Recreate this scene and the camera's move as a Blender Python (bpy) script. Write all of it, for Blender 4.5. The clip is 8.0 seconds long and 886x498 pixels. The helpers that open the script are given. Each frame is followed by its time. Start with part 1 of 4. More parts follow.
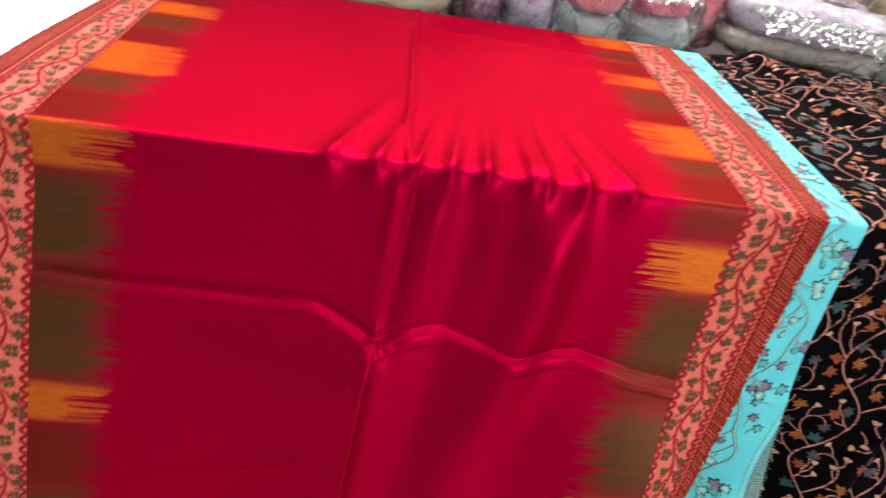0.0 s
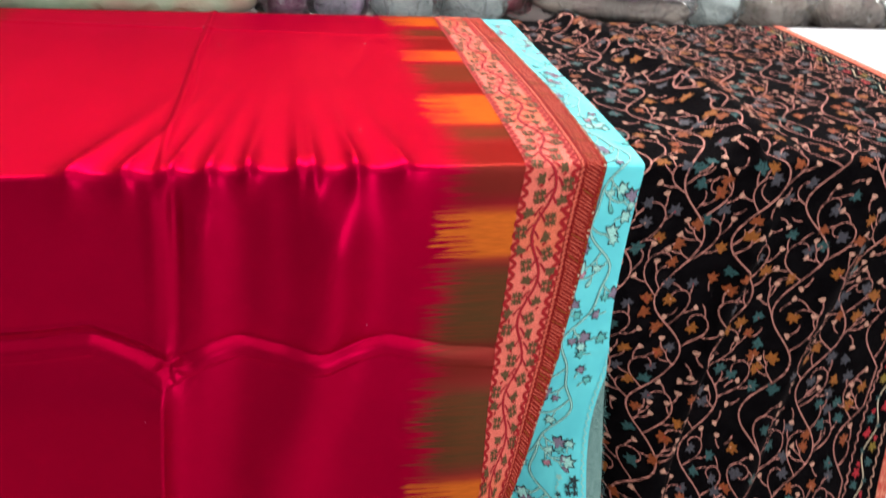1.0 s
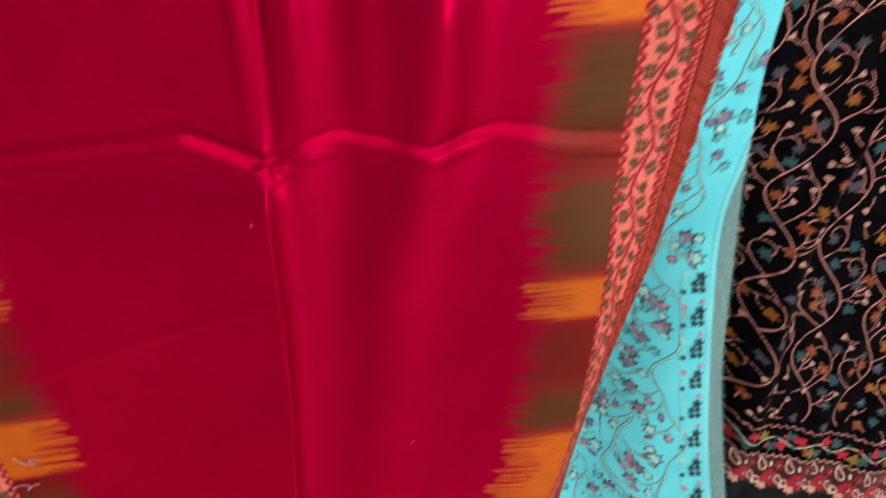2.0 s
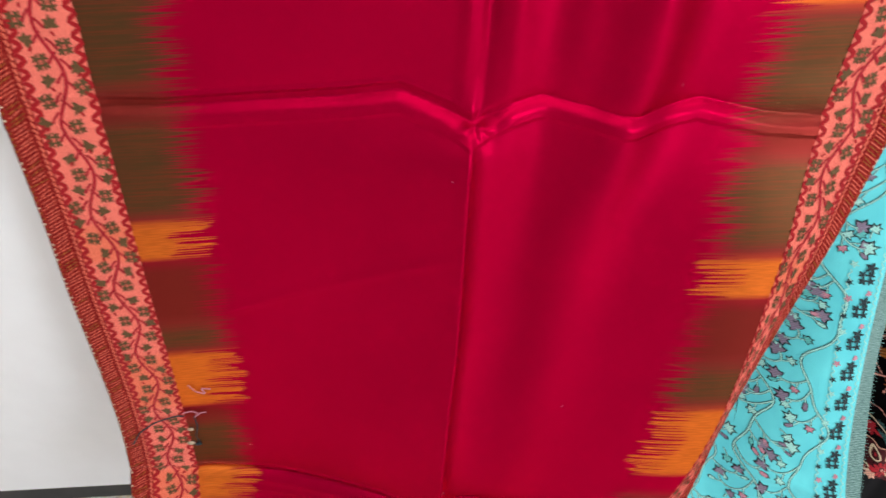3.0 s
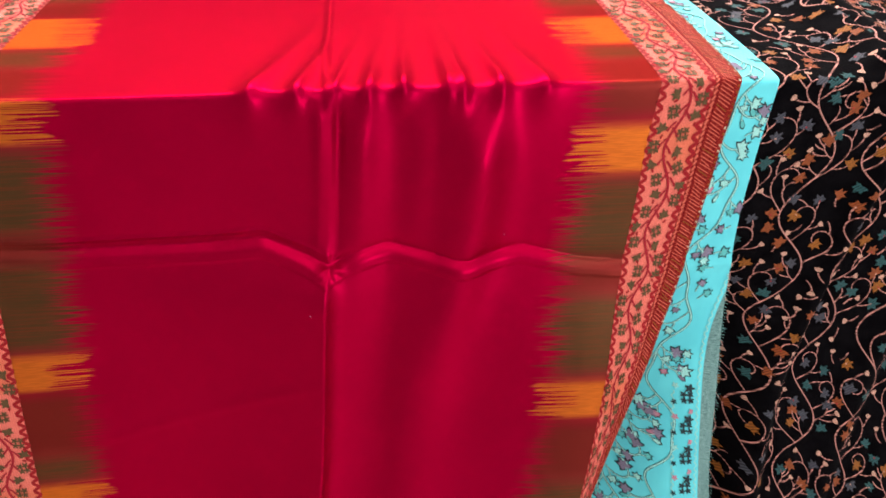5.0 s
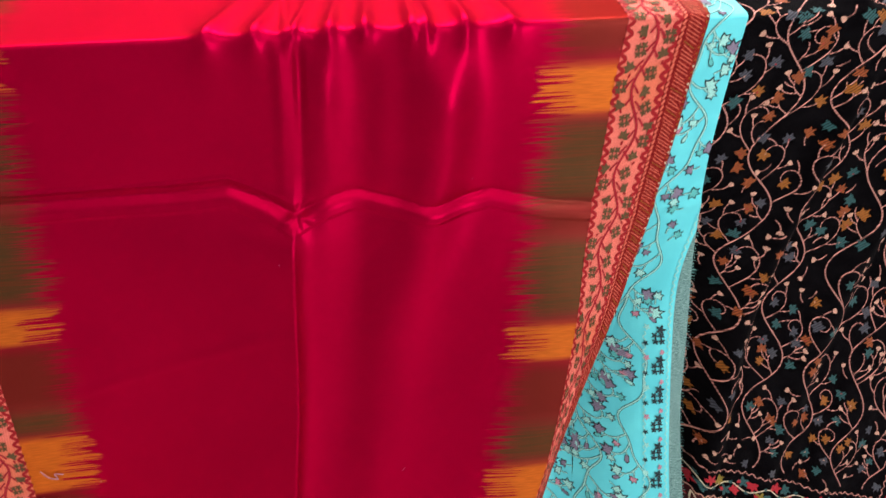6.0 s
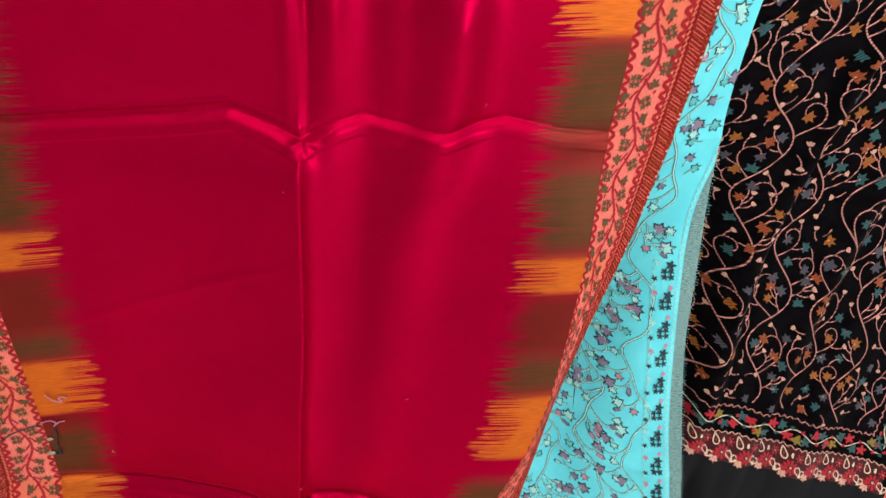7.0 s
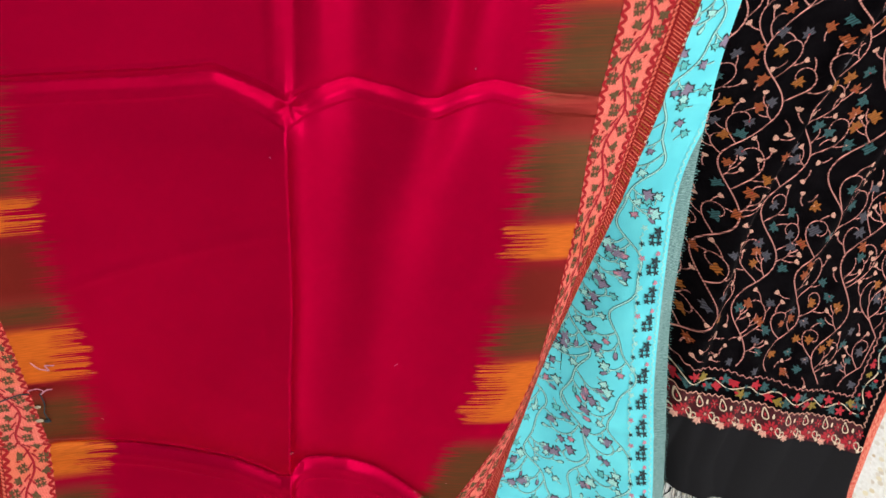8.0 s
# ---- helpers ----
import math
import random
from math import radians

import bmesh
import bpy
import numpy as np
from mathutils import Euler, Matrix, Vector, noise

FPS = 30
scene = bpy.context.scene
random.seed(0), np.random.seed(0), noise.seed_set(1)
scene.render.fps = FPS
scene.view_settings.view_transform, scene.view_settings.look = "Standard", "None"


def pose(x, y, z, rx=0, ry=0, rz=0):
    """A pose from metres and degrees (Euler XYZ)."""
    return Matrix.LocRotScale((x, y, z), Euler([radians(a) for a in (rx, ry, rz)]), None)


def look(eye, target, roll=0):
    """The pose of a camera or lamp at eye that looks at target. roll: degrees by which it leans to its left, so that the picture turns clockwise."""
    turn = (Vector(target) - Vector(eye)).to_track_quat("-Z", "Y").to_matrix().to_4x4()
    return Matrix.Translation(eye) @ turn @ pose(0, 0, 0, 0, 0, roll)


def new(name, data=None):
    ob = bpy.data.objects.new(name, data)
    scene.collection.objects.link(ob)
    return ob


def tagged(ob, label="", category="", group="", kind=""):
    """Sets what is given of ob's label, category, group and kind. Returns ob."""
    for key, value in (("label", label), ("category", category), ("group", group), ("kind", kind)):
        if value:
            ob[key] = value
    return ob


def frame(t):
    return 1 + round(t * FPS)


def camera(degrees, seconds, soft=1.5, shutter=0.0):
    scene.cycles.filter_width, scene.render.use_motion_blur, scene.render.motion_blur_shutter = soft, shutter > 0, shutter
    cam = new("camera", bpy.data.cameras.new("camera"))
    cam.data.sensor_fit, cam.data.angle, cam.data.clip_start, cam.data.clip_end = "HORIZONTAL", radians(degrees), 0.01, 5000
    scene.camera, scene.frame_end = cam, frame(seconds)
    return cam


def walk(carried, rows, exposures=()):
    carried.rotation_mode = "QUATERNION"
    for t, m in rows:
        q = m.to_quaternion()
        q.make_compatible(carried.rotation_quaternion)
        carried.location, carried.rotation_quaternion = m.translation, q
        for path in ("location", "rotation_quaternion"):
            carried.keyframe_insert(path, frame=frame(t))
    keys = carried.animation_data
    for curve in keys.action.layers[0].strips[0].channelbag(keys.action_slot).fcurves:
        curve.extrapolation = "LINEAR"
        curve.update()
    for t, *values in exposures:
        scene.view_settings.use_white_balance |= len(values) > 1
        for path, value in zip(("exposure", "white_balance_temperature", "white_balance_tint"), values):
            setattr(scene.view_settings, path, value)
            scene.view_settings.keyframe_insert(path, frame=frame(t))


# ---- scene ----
cam = camera(67.2, 8.0, shutter=0.5)
PATH = [
    (0, (0.045, -0.432, 1.066), (0.218, 1.242, -0.015), 9.8),
    (0.5, (0.107, -0.438, 1.083), (0.373, 1.258, 0.056), 6.4),
    (0.7, (0.1432, -0.4398, 1.074), (0.4422, 1.2558, 0.0583), 4.29),
    (1, (0.147, -0.43, 1.063), (0.543, 1.214, -0.005), 4.5),
    (1.5, (0.151, -0.411, 1.037), (0.506, 1.103, -0.222), 2.3),
    (1.7, (0.1447, -0.4045, 1.0243), (0.4248, 1.0475, -0.3131), 0.74),
    (2, (0.1197, -0.3992, 1.0055), (0.269, 0.9555, -0.4584), -2.96),
    (2.2, (0.09, -0.3996, 0.9779), (0.2498, 0.9598, -0.5078), -1.83),
    (3.3, (0.018, -0.418, 1.022), (-0.037, 0.913, -0.47), -4.6),
    (3.5, (0.041, -0.419, 1.023), (-0.016, 0.942, -0.442), -4.7),
    (3.8, (0.0783, -0.4266, 1.0207), (0.1283, 1.0225, -0.3517), -2.26),
    (4, (0.08, -0.437, 1.027), (0.176, 1.054, -0.302), -1.2),
    (4.5, (0.085, -0.462, 1.048), (0.24, 1.126, -0.158), 0.6),
    (4.7, (0.082, -0.467, 1.059), (0.259, 1.134, -0.127), 1.0),
    (5.8, (0.1059, -0.4674, 1.0557), (0.3124, 1.0383, -0.2443), 0.7),
    (6, (0.103, -0.473, 1.051), (0.313, 1.027, -0.255), 0.5),
    (6.5, (0.098, -0.465, 1.044), (0.299, 0.955, -0.35), 1.2),
    (7, (0.094, -0.459, 1.04), (0.3, 0.894, -0.418), 2.1),
    (7.5, (0.089, -0.458, 1.038), (0.317, 0.853, -0.455), 3.0),
    (8, (0.091, -0.458, 1.038), (0.333, 0.816, -0.484), 3.5),
]
walk(cam, [(t, look(eye, target, roll)) for t, eye, target, roll in PATH],
     [(0.0, -0.3), (1.0, -0.28), (2.2, 0.02), (3.5, 0.1), (4.5, -0.1), (6.0, -0.05), (7.0, 0.13), (8.0, 0.2)])


# ---- world and light ----
H = 0.852         # height of the counter's top

world = bpy.data.worlds.new("world")
scene.world = world
world.use_nodes = True
world.node_tree.nodes["Background"].inputs[0].default_value = (0.9, 0.95, 1.0, 1)
world.node_tree.nodes["Background"].inputs[1].default_value = 0.24


def area_lamp(name, eye, target, sx, sy, watts, colour):
    data = bpy.data.lights.new(name, "AREA")
    data.shape, data.size, data.size_y, data.energy, data.color = "RECTANGLE", sx, sy, watts, colour
    ob = new(name, data)
    ob.matrix_world = look(eye, target)
    return ob


# both ceiling lamps are out of view and assumed, powers set for the cloth's lustre
area_lamp("ceiling_lamp", (0.2, 1.15, 2.66), (0.2, 1.1, 0.0), 2.4, 0.4, 116, (1.0, 0.97, 0.93))
area_lamp("front_ceiling_lamp", (0.5, -0.9, 2.66), (0.4, -0.6, 0.0), 2.4, 0.4, 18, (1.0, 0.97, 0.94))
# unseen panel added inside the closed room, brightens the folds' right flanks
area_lamp("unseen_side_fill", (1.7, -2.0, 1.45), (0.2, 0.0, 0.6), 0.50, 1.7, 33, (0.92, 0.97, 1.0))


# ---- materials ----
class Nodes:
    """Short-hand for building a node material."""

    def __init__(self, name):
        self.m = bpy.data.materials.new(name)
        self.m.use_nodes = True
        self.t = self.m.node_tree
        self.b = self.t.nodes["Principled BSDF"]

    def n(self, kind, **settings):
        node = self.t.nodes.new(kind)
        for key, value in settings.items():
            setattr(node, key, value)
        return node

    def link(self, a, b):
        self.t.links.new(a, b)

    def put(self, socket, value):
        if isinstance(value, bpy.types.NodeSocket):
            self.link(value, socket)
        else:
            socket.default_value = value

    def math(self, op, a, b=0.0, clamp=False):
        node = self.n("ShaderNodeMath", operation=op, use_clamp=clamp)
        self.put(node.inputs[0], a)
        self.put(node.inputs[1], b)
        return node.outputs[0]

    def step(self, value, lo, hi, smooth=True):
        node = self.n("ShaderNodeMapRange", interpolation_type="SMOOTHSTEP" if smooth else "LINEAR")
        self.put(node.inputs["Value"], value)
        self.put(node.inputs["From Min"], lo)
        self.put(node.inputs["From Max"], hi)
        return node.outputs[0]

    def mix(self, factor, a, b, blend="MIX"):
        node = self.n("ShaderNodeMix", data_type="RGBA", blend_type=blend)
        self.put(node.inputs[0], factor)
        self.put(node.inputs[6], a if isinstance(a, bpy.types.NodeSocket) else (*a, 1))
        self.put(node.inputs[7], b if isinstance(b, bpy.types.NodeSocket) else (*b, 1))
        return node.outputs[2]

    def noise(self, vector, scale, detail=3.0, rough=0.55):
        node = self.n("ShaderNodeTexNoise")
        if vector is not None:
            self.link(vector, node.inputs["Vector"])
        node.inputs["Scale"].default_value, node.inputs["Detail"].default_value = scale, detail
        node.inputs["Roughness"].default_value = rough
        return node.outputs["Fac"]

    def coords(self, which="Object"):
        return self.n("ShaderNodeTexCoord").outputs[which]

    def scaled(self, vector, x, y, z=1.0):
        node = self.n("ShaderNodeMapping")
        self.link(vector, node.inputs["Vector"])
        node.inputs["Scale"].default_value = (x, y, z)
        return node.outputs[0]

    def bump(self, height, strength, distance):
        node = self.n("ShaderNodeBump")
        node.inputs["Strength"].default_value, node.inputs["Distance"].default_value = strength, distance
        self.link(height, node.inputs["Height"])
        self.link(node.outputs[0], self.b.inputs["Normal"])


def weave(m, uv, strength=0.25, pitch=0.0009):
    """Warp and weft threads as fine relief."""
    waves = []
    for axis in ("X", "Y"):
        w = m.n("ShaderNodeTexWave", wave_type="BANDS", bands_direction=axis, wave_profile="SIN")
        m.link(uv, w.inputs["Vector"])
        w.inputs["Scale"].default_value = 0.314 / pitch
        w.inputs["Distortion"].default_value = 0.4
        waves.append(w.outputs["Fac"])
    return m.math("ADD", m.math("MULTIPLY", waves[0], strength), m.math("MULTIPLY", waves[1], strength))


def plain(name, colour, rough=0.6, vary=0.15, scale=30.0, metal=0.0, bump=0.1, sheen=0.0):
    m = Nodes(name)
    co = m.coords()
    f = m.noise(co, scale, 4)
    big = m.noise(co, scale * 0.13, 2)
    f2 = m.math("ADD", m.math("MULTIPLY", f, 0.6), m.math("MULTIPLY", big, 0.6))
    dark = tuple(c * (1 - vary) for c in colour)
    light = tuple(min(1, c * (1 + vary)) for c in colour)
    m.link(m.mix(m.step(f2, 0.3, 0.9), dark, light), m.b.inputs["Base Color"])
    m.b.inputs["Roughness"].default_value, m.b.inputs["Metallic"].default_value = rough, metal
    if sheen:
        m.b.inputs["Sheen Weight"].default_value = sheen
    m.bump(f, bump, 0.002)
    return m.m


RED = (0.372, 0.0002, 0.029)
OLIVE = (0.092, 0.047, 0.020)
ORANGE = (0.64, 0.142, 0.022)
BRICK = (0.175, 0.019, 0.015)
SALMON = (0.80, 0.145, 0.120)


def band_ramp(m, w, bands, lo=-0.5, hi=0.75):
    """Two ramps over the cloth's length: how much each row is tinted, and with which dye."""
    out = []
    for which in ("orange", "olive", "brick"):
        ramp = m.n("ShaderNodeValToRGB")
        ramp.color_ramp.interpolation = "LINEAR"
        els = ramp.color_ramp.elements
        rows = [(a, b) for a, b, dye in bands if dye == which]
        edge = 0.0022 if which == "orange" else 0.010
        stops = [(lo, 0.0)]
        for a, b in rows:
            stops += [(a - edge, 0.0), (a + edge, 1.0), (b - edge, 1.0), (b + edge, 0.0)]
        els[0].position, els[1].position = 0.0, 1.0
        els[0].color = els[1].color = (0, 0, 0, 1)
        for p, v in stops[1:]:
            e = els.new((p - lo) / (hi - lo))
            e.color = (v, v, v, 1)
        m.link(m.step(w, lo, hi, False), ramp.inputs[0])
        out.append(ramp.outputs[0])
    return out


def red_cloth():
    m = Nodes("crimson_ikat_silk")
    uv = m.coords("UV")
    sep = m.n("ShaderNodeSeparateXYZ")
    m.link(uv, sep.inputs[0])
    u, w = sep.outputs[0], sep.outputs[1]
    right = [(-0.43, -0.385, "orange"), (-0.284, -0.249, "orange"), (-0.148, -0.080, "orange"), (0.033, 0.070, "orange"), (0.258, 0.289, "orange"),
             (0.385, 0.449, "orange"), (-0.372, -0.335, "olive"), (-0.242, -0.180, "olive"), (-0.078, -0.045, "olive"), (0.073, 0.148, "olive"),
             (0.178, 0.254, "olive"), (0.345, 0.383, "olive"), (0.475, 0.56, "olive"),
             (-0.335, -0.285, "brick"), (-0.18, -0.148, "brick"), (-0.045, 0.030, "brick"), (0.290, 0.345, "brick"), (0.148, 0.178, "brick")]
    left = [(-0.316, -0.275, "orange"), (-0.175, -0.103, "orange"), (-0.003, 0.030, "orange"), (0.202, 0.235, "orange"), (0.335, 0.400, "orange"),
            (0.488, 0.525, "orange"), (-0.270, -0.220, "olive"), (-0.10, -0.06, "olive"), (0.033, 0.102, "olive"), (0.118, 0.200, "olive"),
            (0.302, 0.333, "olive"), (0.42, 0.486, "olive"), (0.54, 0.60, "olive"), (-0.43, -0.318, "brick"), (-0.22, -0.176, "brick"),
            (-0.06, -0.004, "brick"), (0.236, 0.302, "brick"), (0.40, 0.42, "brick"), (0.102, 0.118, "brick")]
    r_or, r_ol, r_br = band_ramp(m, w, right)
    l_or, l_ol, l_br = band_ramp(m, w, left)
    side = m.math("GREATER_THAN", u, 0.0)
    au = m.math("ABSOLUTE", u)
    inward = m.math("SUBTRACT", 0.287, au)                      # metres in from the border
    streak = m.noise(m.scaled(uv, 3.0, 900.0), 1.0, 1.0, 0.5)   # long threads
    wide = m.noise(m.scaled(uv, 5.0, 75.0), 1.0, 3.0, 0.65)
    fine = m.noise(m.scaled(uv, 60.0, 900.0), 1.0, 1.0, 0.5)
    reach_or = m.math("ADD", 0.026, m.math("ADD", m.math("MULTIPLY", m.step(streak, 0.38, 0.56), 0.036), m.math("MULTIPLY", m.step(wide, 0.35, 0.65), 0.016)))
    reach_ol = m.math("ADD", 0.028, m.math("ADD", m.math("MULTIPLY", m.step(streak, 0.3, 0.7), 0.026), m.math("MULTIPLY", wide, 0.034)))
    f_or = m.step(m.math("SUBTRACT", reach_or, inward), -0.003, 0.005)
    f_ol = m.step(m.math("SUBTRACT", reach_ol, inward), -0.014, 0.016)

    def pick(a, b):
        return m.math("ADD", m.math("MULTIPLY", a, m.math("SUBTRACT", 1.0, side)), m.math("MULTIPLY", b, side))

    body_noise = m.noise(uv, 9.0, 3)
    red = m.mix(m.step(body_noise, 0.3, 0.75), tuple(c * 0.9 for c in RED), RED)
    c = m.mix(m.math("MULTIPLY", pick(l_br, r_br), f_ol), red, BRICK)
    warp = m.step(m.noise(m.scaled(uv, 14.0, 700.0), 1.0, 3, 0.75), 0.40, 0.66)
    olive = m.mix(m.math("MULTIPLY", warp, 0.60), OLIVE, (0.20, 0.036, 0.018))
    c = m.mix(m.math("MULTIPLY", pick(l_ol, r_ol), f_ol), c, olive)
    orange = m.mix(m.step(fine, 0.35, 0.65), tuple(q * 0.82 for q in ORANGE), ORANGE)
    is_or = pick(l_or, r_or)
    c = m.mix(m.math("MULTIPLY", is_or, f_or), c, orange)
    # the woven border: salmon field and a darker hatched strip at the selvage
    twill = m.n("ShaderNodeTexWave", wave_type="BANDS", bands_direction="DIAGONAL")
    m.link(m.scaled(uv, 1.0, 0.35), twill.inputs["Vector"])
    twill.inputs["Scale"].default_value, twill.inputs["Distortion"].default_value = 430.0, 0.9
    salmon = m.mix(m.step(twill.outputs["Fac"], 0.25, 0.8), tuple(q * 0.80 for q in SALMON), (0.88, 0.225, 0.170))
    salmon = m.mix(m.math("MULTIPLY", is_or, 0.30), salmon, ORANGE)
    hatch = m.n("ShaderNodeTexWave", wave_type="BANDS", bands_direction="DIAGONAL")
    m.link(m.scaled(uv, 1.0, 0.7), hatch.inputs["Vector"])
    hatch.inputs["Scale"].default_value, hatch.inputs["Distortion"].default_value = 290.0, 2.0
    hatch.inputs["Detail Scale"].default_value = 2.0
    rows = m.n("ShaderNodeTexWave", wave_type="BANDS", bands_direction="X")
    m.link(uv, rows.inputs["Vector"])
    rows.inputs["Scale"].default_value, rows.inputs["Distortion"].default_value = 55.0, 2.5
    stitch = m.math("ADD", m.math("MULTIPLY", hatch.outputs["Fac"], 0.40), m.math("ADD", m.math("MULTIPLY", rows.outputs["Fac"], 0.12), m.math("MULTIPLY", m.noise(uv, 520.0, 3, 0.7), 0.75)))
    strip = m.mix(m.step(stitch, 0.56, 0.90), (0.16, 0.005, 0.009), (0.40, 0.045, 0.030))
    border = m.mix(m.step(au, 0.3315, 0.3325), salmon, strip)
    c = m.mix(m.step(au, 0.2865, 0.2875), c, border)
    m.link(c, m.b.inputs["Base Color"])
    # the crimson silk has coloured lustre, the dyed bands and the border less
    lustre = m.math("MULTIPLY", m.math("SUBTRACT", 1.0, m.step(au, 0.2865, 0.2875)), 0.76)
    m.link(lustre, m.b.inputs["Metallic"])
    m.b.inputs["Roughness"].default_value = 0.39
    m.b.inputs["Specular IOR Level"].default_value = 0.02
    m.b.inputs["Specular Tint"].default_value = (0.98, 0.004, 0.09, 1)
    soft = m.math("ADD", weave(m, uv, 0.10), m.math("MULTIPLY", m.noise(uv, 160.0, 4), 0.45))
    m.bump(soft, 0.22, 0.0007)
    return m.m


def cyan_cloth():
    m = Nodes("turquoise_wool")
    uv = m.coords("UV")
    sep = m.n("ShaderNodeSeparateXYZ")
    m.link(uv, sep.inputs[0])
    u = sep.outputs[0]
    base = m.mix(m.step(m.noise(uv, 25.0, 3), 0.3, 0.75), (0.092, 0.62, 0.72), (0.130, 0.72, 0.80))
    hatch = m.n("ShaderNodeTexWave", wave_type="BANDS", bands_direction="Y")
    m.link(uv, hatch.inputs["Vector"])
    hatch.inputs["Scale"].default_value, hatch.inputs["Distortion"].default_value = 190.0, 2.0
    threads = m.math("ADD", m.math("MULTIPLY", hatch.outputs["Fac"], 0.25), m.math("MULTIPLY", m.noise(m.scaled(uv, 250.0, 1100.0), 1.0, 3), 0.85))
    silver = m.mix(m.step(threads, 0.35, 0.8), (0.025, 0.10, 0.10), (0.25, 0.42, 0.41))
    c = m.mix(m.step(u, 0.0, 0.0008), base, silver)
    m.link(c, m.b.inputs["Base Color"])
    m.b.inputs["Roughness"].default_value = 0.72
    m.b.inputs["Sheen Weight"].default_value = 0.2
    m.bump(m.math("ADD", weave(m, uv, 0.2, 0.0012), m.noise(uv, 220.0, 3)), 0.3, 0.0006)
    return m.m


def black_cloth():
    m = Nodes("black_wool")
    uv = m.coords("UV")
    sep = m.n("ShaderNodeSeparateXYZ")
    m.link(uv, sep.inputs[0])
    u = sep.outputs[0]
    base = m.mix(m.step(m.noise(uv, 60.0, 4), 0.3, 0.75), (0.0018, 0.0012, 0.0018), (0.0045, 0.0035, 0.0045))
    base = m.mix(m.step(sep.outputs[1], 0.582, 0.584), base, (0.013, 0.0125, 0.014))      # the plain woven end
    pink = m.mix(m.step(m.noise(m.scaled(uv, 500.0, 160.0), 1.0, 2), 0.4, 0.65), (0.52, 0.08, 0.06), (0.68, 0.26, 0.18))
    m.link(m.mix(m.step(u, 0.744, 0.745), base, pink), m.b.inputs["Base Color"])
    m.b.inputs["Roughness"].default_value = 0.85
    m.b.inputs["Specular IOR Level"].default_value = 0.015
    m.b.inputs["Sheen Weight"].default_value = 0.004
    m.bump(m.math("ADD", weave(m, uv, 0.25, 0.0013), m.noise(uv, 260.0, 3)), 0.4, 0.0007)
    return m.m


def thread(name, colour, rough=0.6, twist=900.0, vary=0.45, sheen=0.03):
    """Embroidery thread: fine diagonal stitches."""
    m = Nodes(name)
    uv = m.coords("UV")
    w = m.n("ShaderNodeTexWave", wave_type="BANDS", bands_direction="DIAGONAL")
    m.link(uv, w.inputs["Vector"])
    w.inputs["Scale"].default_value, w.inputs["Distortion"].default_value = twist * 0.314, 1.5
    f = m.math("ADD", m.math("MULTIPLY", w.outputs["Fac"], 0.6), m.math("MULTIPLY", m.noise(uv, 350.0, 2), 0.5))
    m.link(m.mix(m.step(f, 0.25, 0.8), tuple(c * (1 - vary) for c in colour), tuple(min(1, c * (1 + vary * 0.4)) for c in colour)), m.b.inputs["Base Color"])
    m.b.inputs["Roughness"].default_value, m.b.inputs["Sheen Weight"].default_value = rough, sheen
    m.b.inputs["Specular IOR Level"].default_value = 0.15
    m.bump(f, 0.4, 0.0005)
    return m.m


def clear_plastic():
    m = Nodes("clear_plastic_film")
    m.t.nodes.remove(m.b)
    out = m.t.nodes["Material Output"]
    gloss = m.n("ShaderNodeBsdfGlossy")
    gloss.inputs["Roughness"].default_value = 0.22
    clear = m.n("ShaderNodeBsdfTransparent")
    clear.inputs[0].default_value = (0.93, 0.94, 0.95, 1)
    fres = m.n("ShaderNodeFresnel")
    fres.inputs[0].default_value = 1.5
    bump = m.n("ShaderNodeBump")
    bump.inputs["Strength"].default_value, bump.inputs["Distance"].default_value = 1.0, 0.010
    bent = m.n("ShaderNodeVectorMath", operation="ADD")
    m.link(m.coords(), bent.inputs[0])
    wobble = m.n("ShaderNodeTexNoise")
    m.link(m.coords(), wobble.inputs["Vector"])
    wobble.inputs["Scale"].default_value = 40.0
    small = m.n("ShaderNodeVectorMath", operation="SCALE")
    m.link(wobble.outputs["Color"], small.inputs[0])
    small.inputs["Scale"].default_value = 0.03
    m.link(small.outputs[0], bent.inputs[1])
    facet = m.n("ShaderNodeTexVoronoi")
    m.link(bent.outputs[0], facet.inputs["Vector"])
    facet.inputs["Scale"].default_value = 85.0
    m.link(m.math("ADD", facet.outputs["Distance"], m.math("MULTIPLY", m.noise(m.coords(), 120.0, 3, 0.6), 0.35)), bump.inputs["Height"])
    m.link(bump.outputs[0], gloss.inputs["Normal"])
    m.link(bump.outputs[0], fres.inputs["Normal"])
    mix = m.n("ShaderNodeMixShader")
    m.link(m.math("ADD", m.math("MULTIPLY", fres.outputs[0], 0.95), 0.02, True), mix.inputs[0])
    m.link(clear.outputs[0], mix.inputs[1])
    m.link(gloss.outputs[0], mix.inputs[2])
    m.link(mix.outputs[0], out.inputs[0])
    return m.m


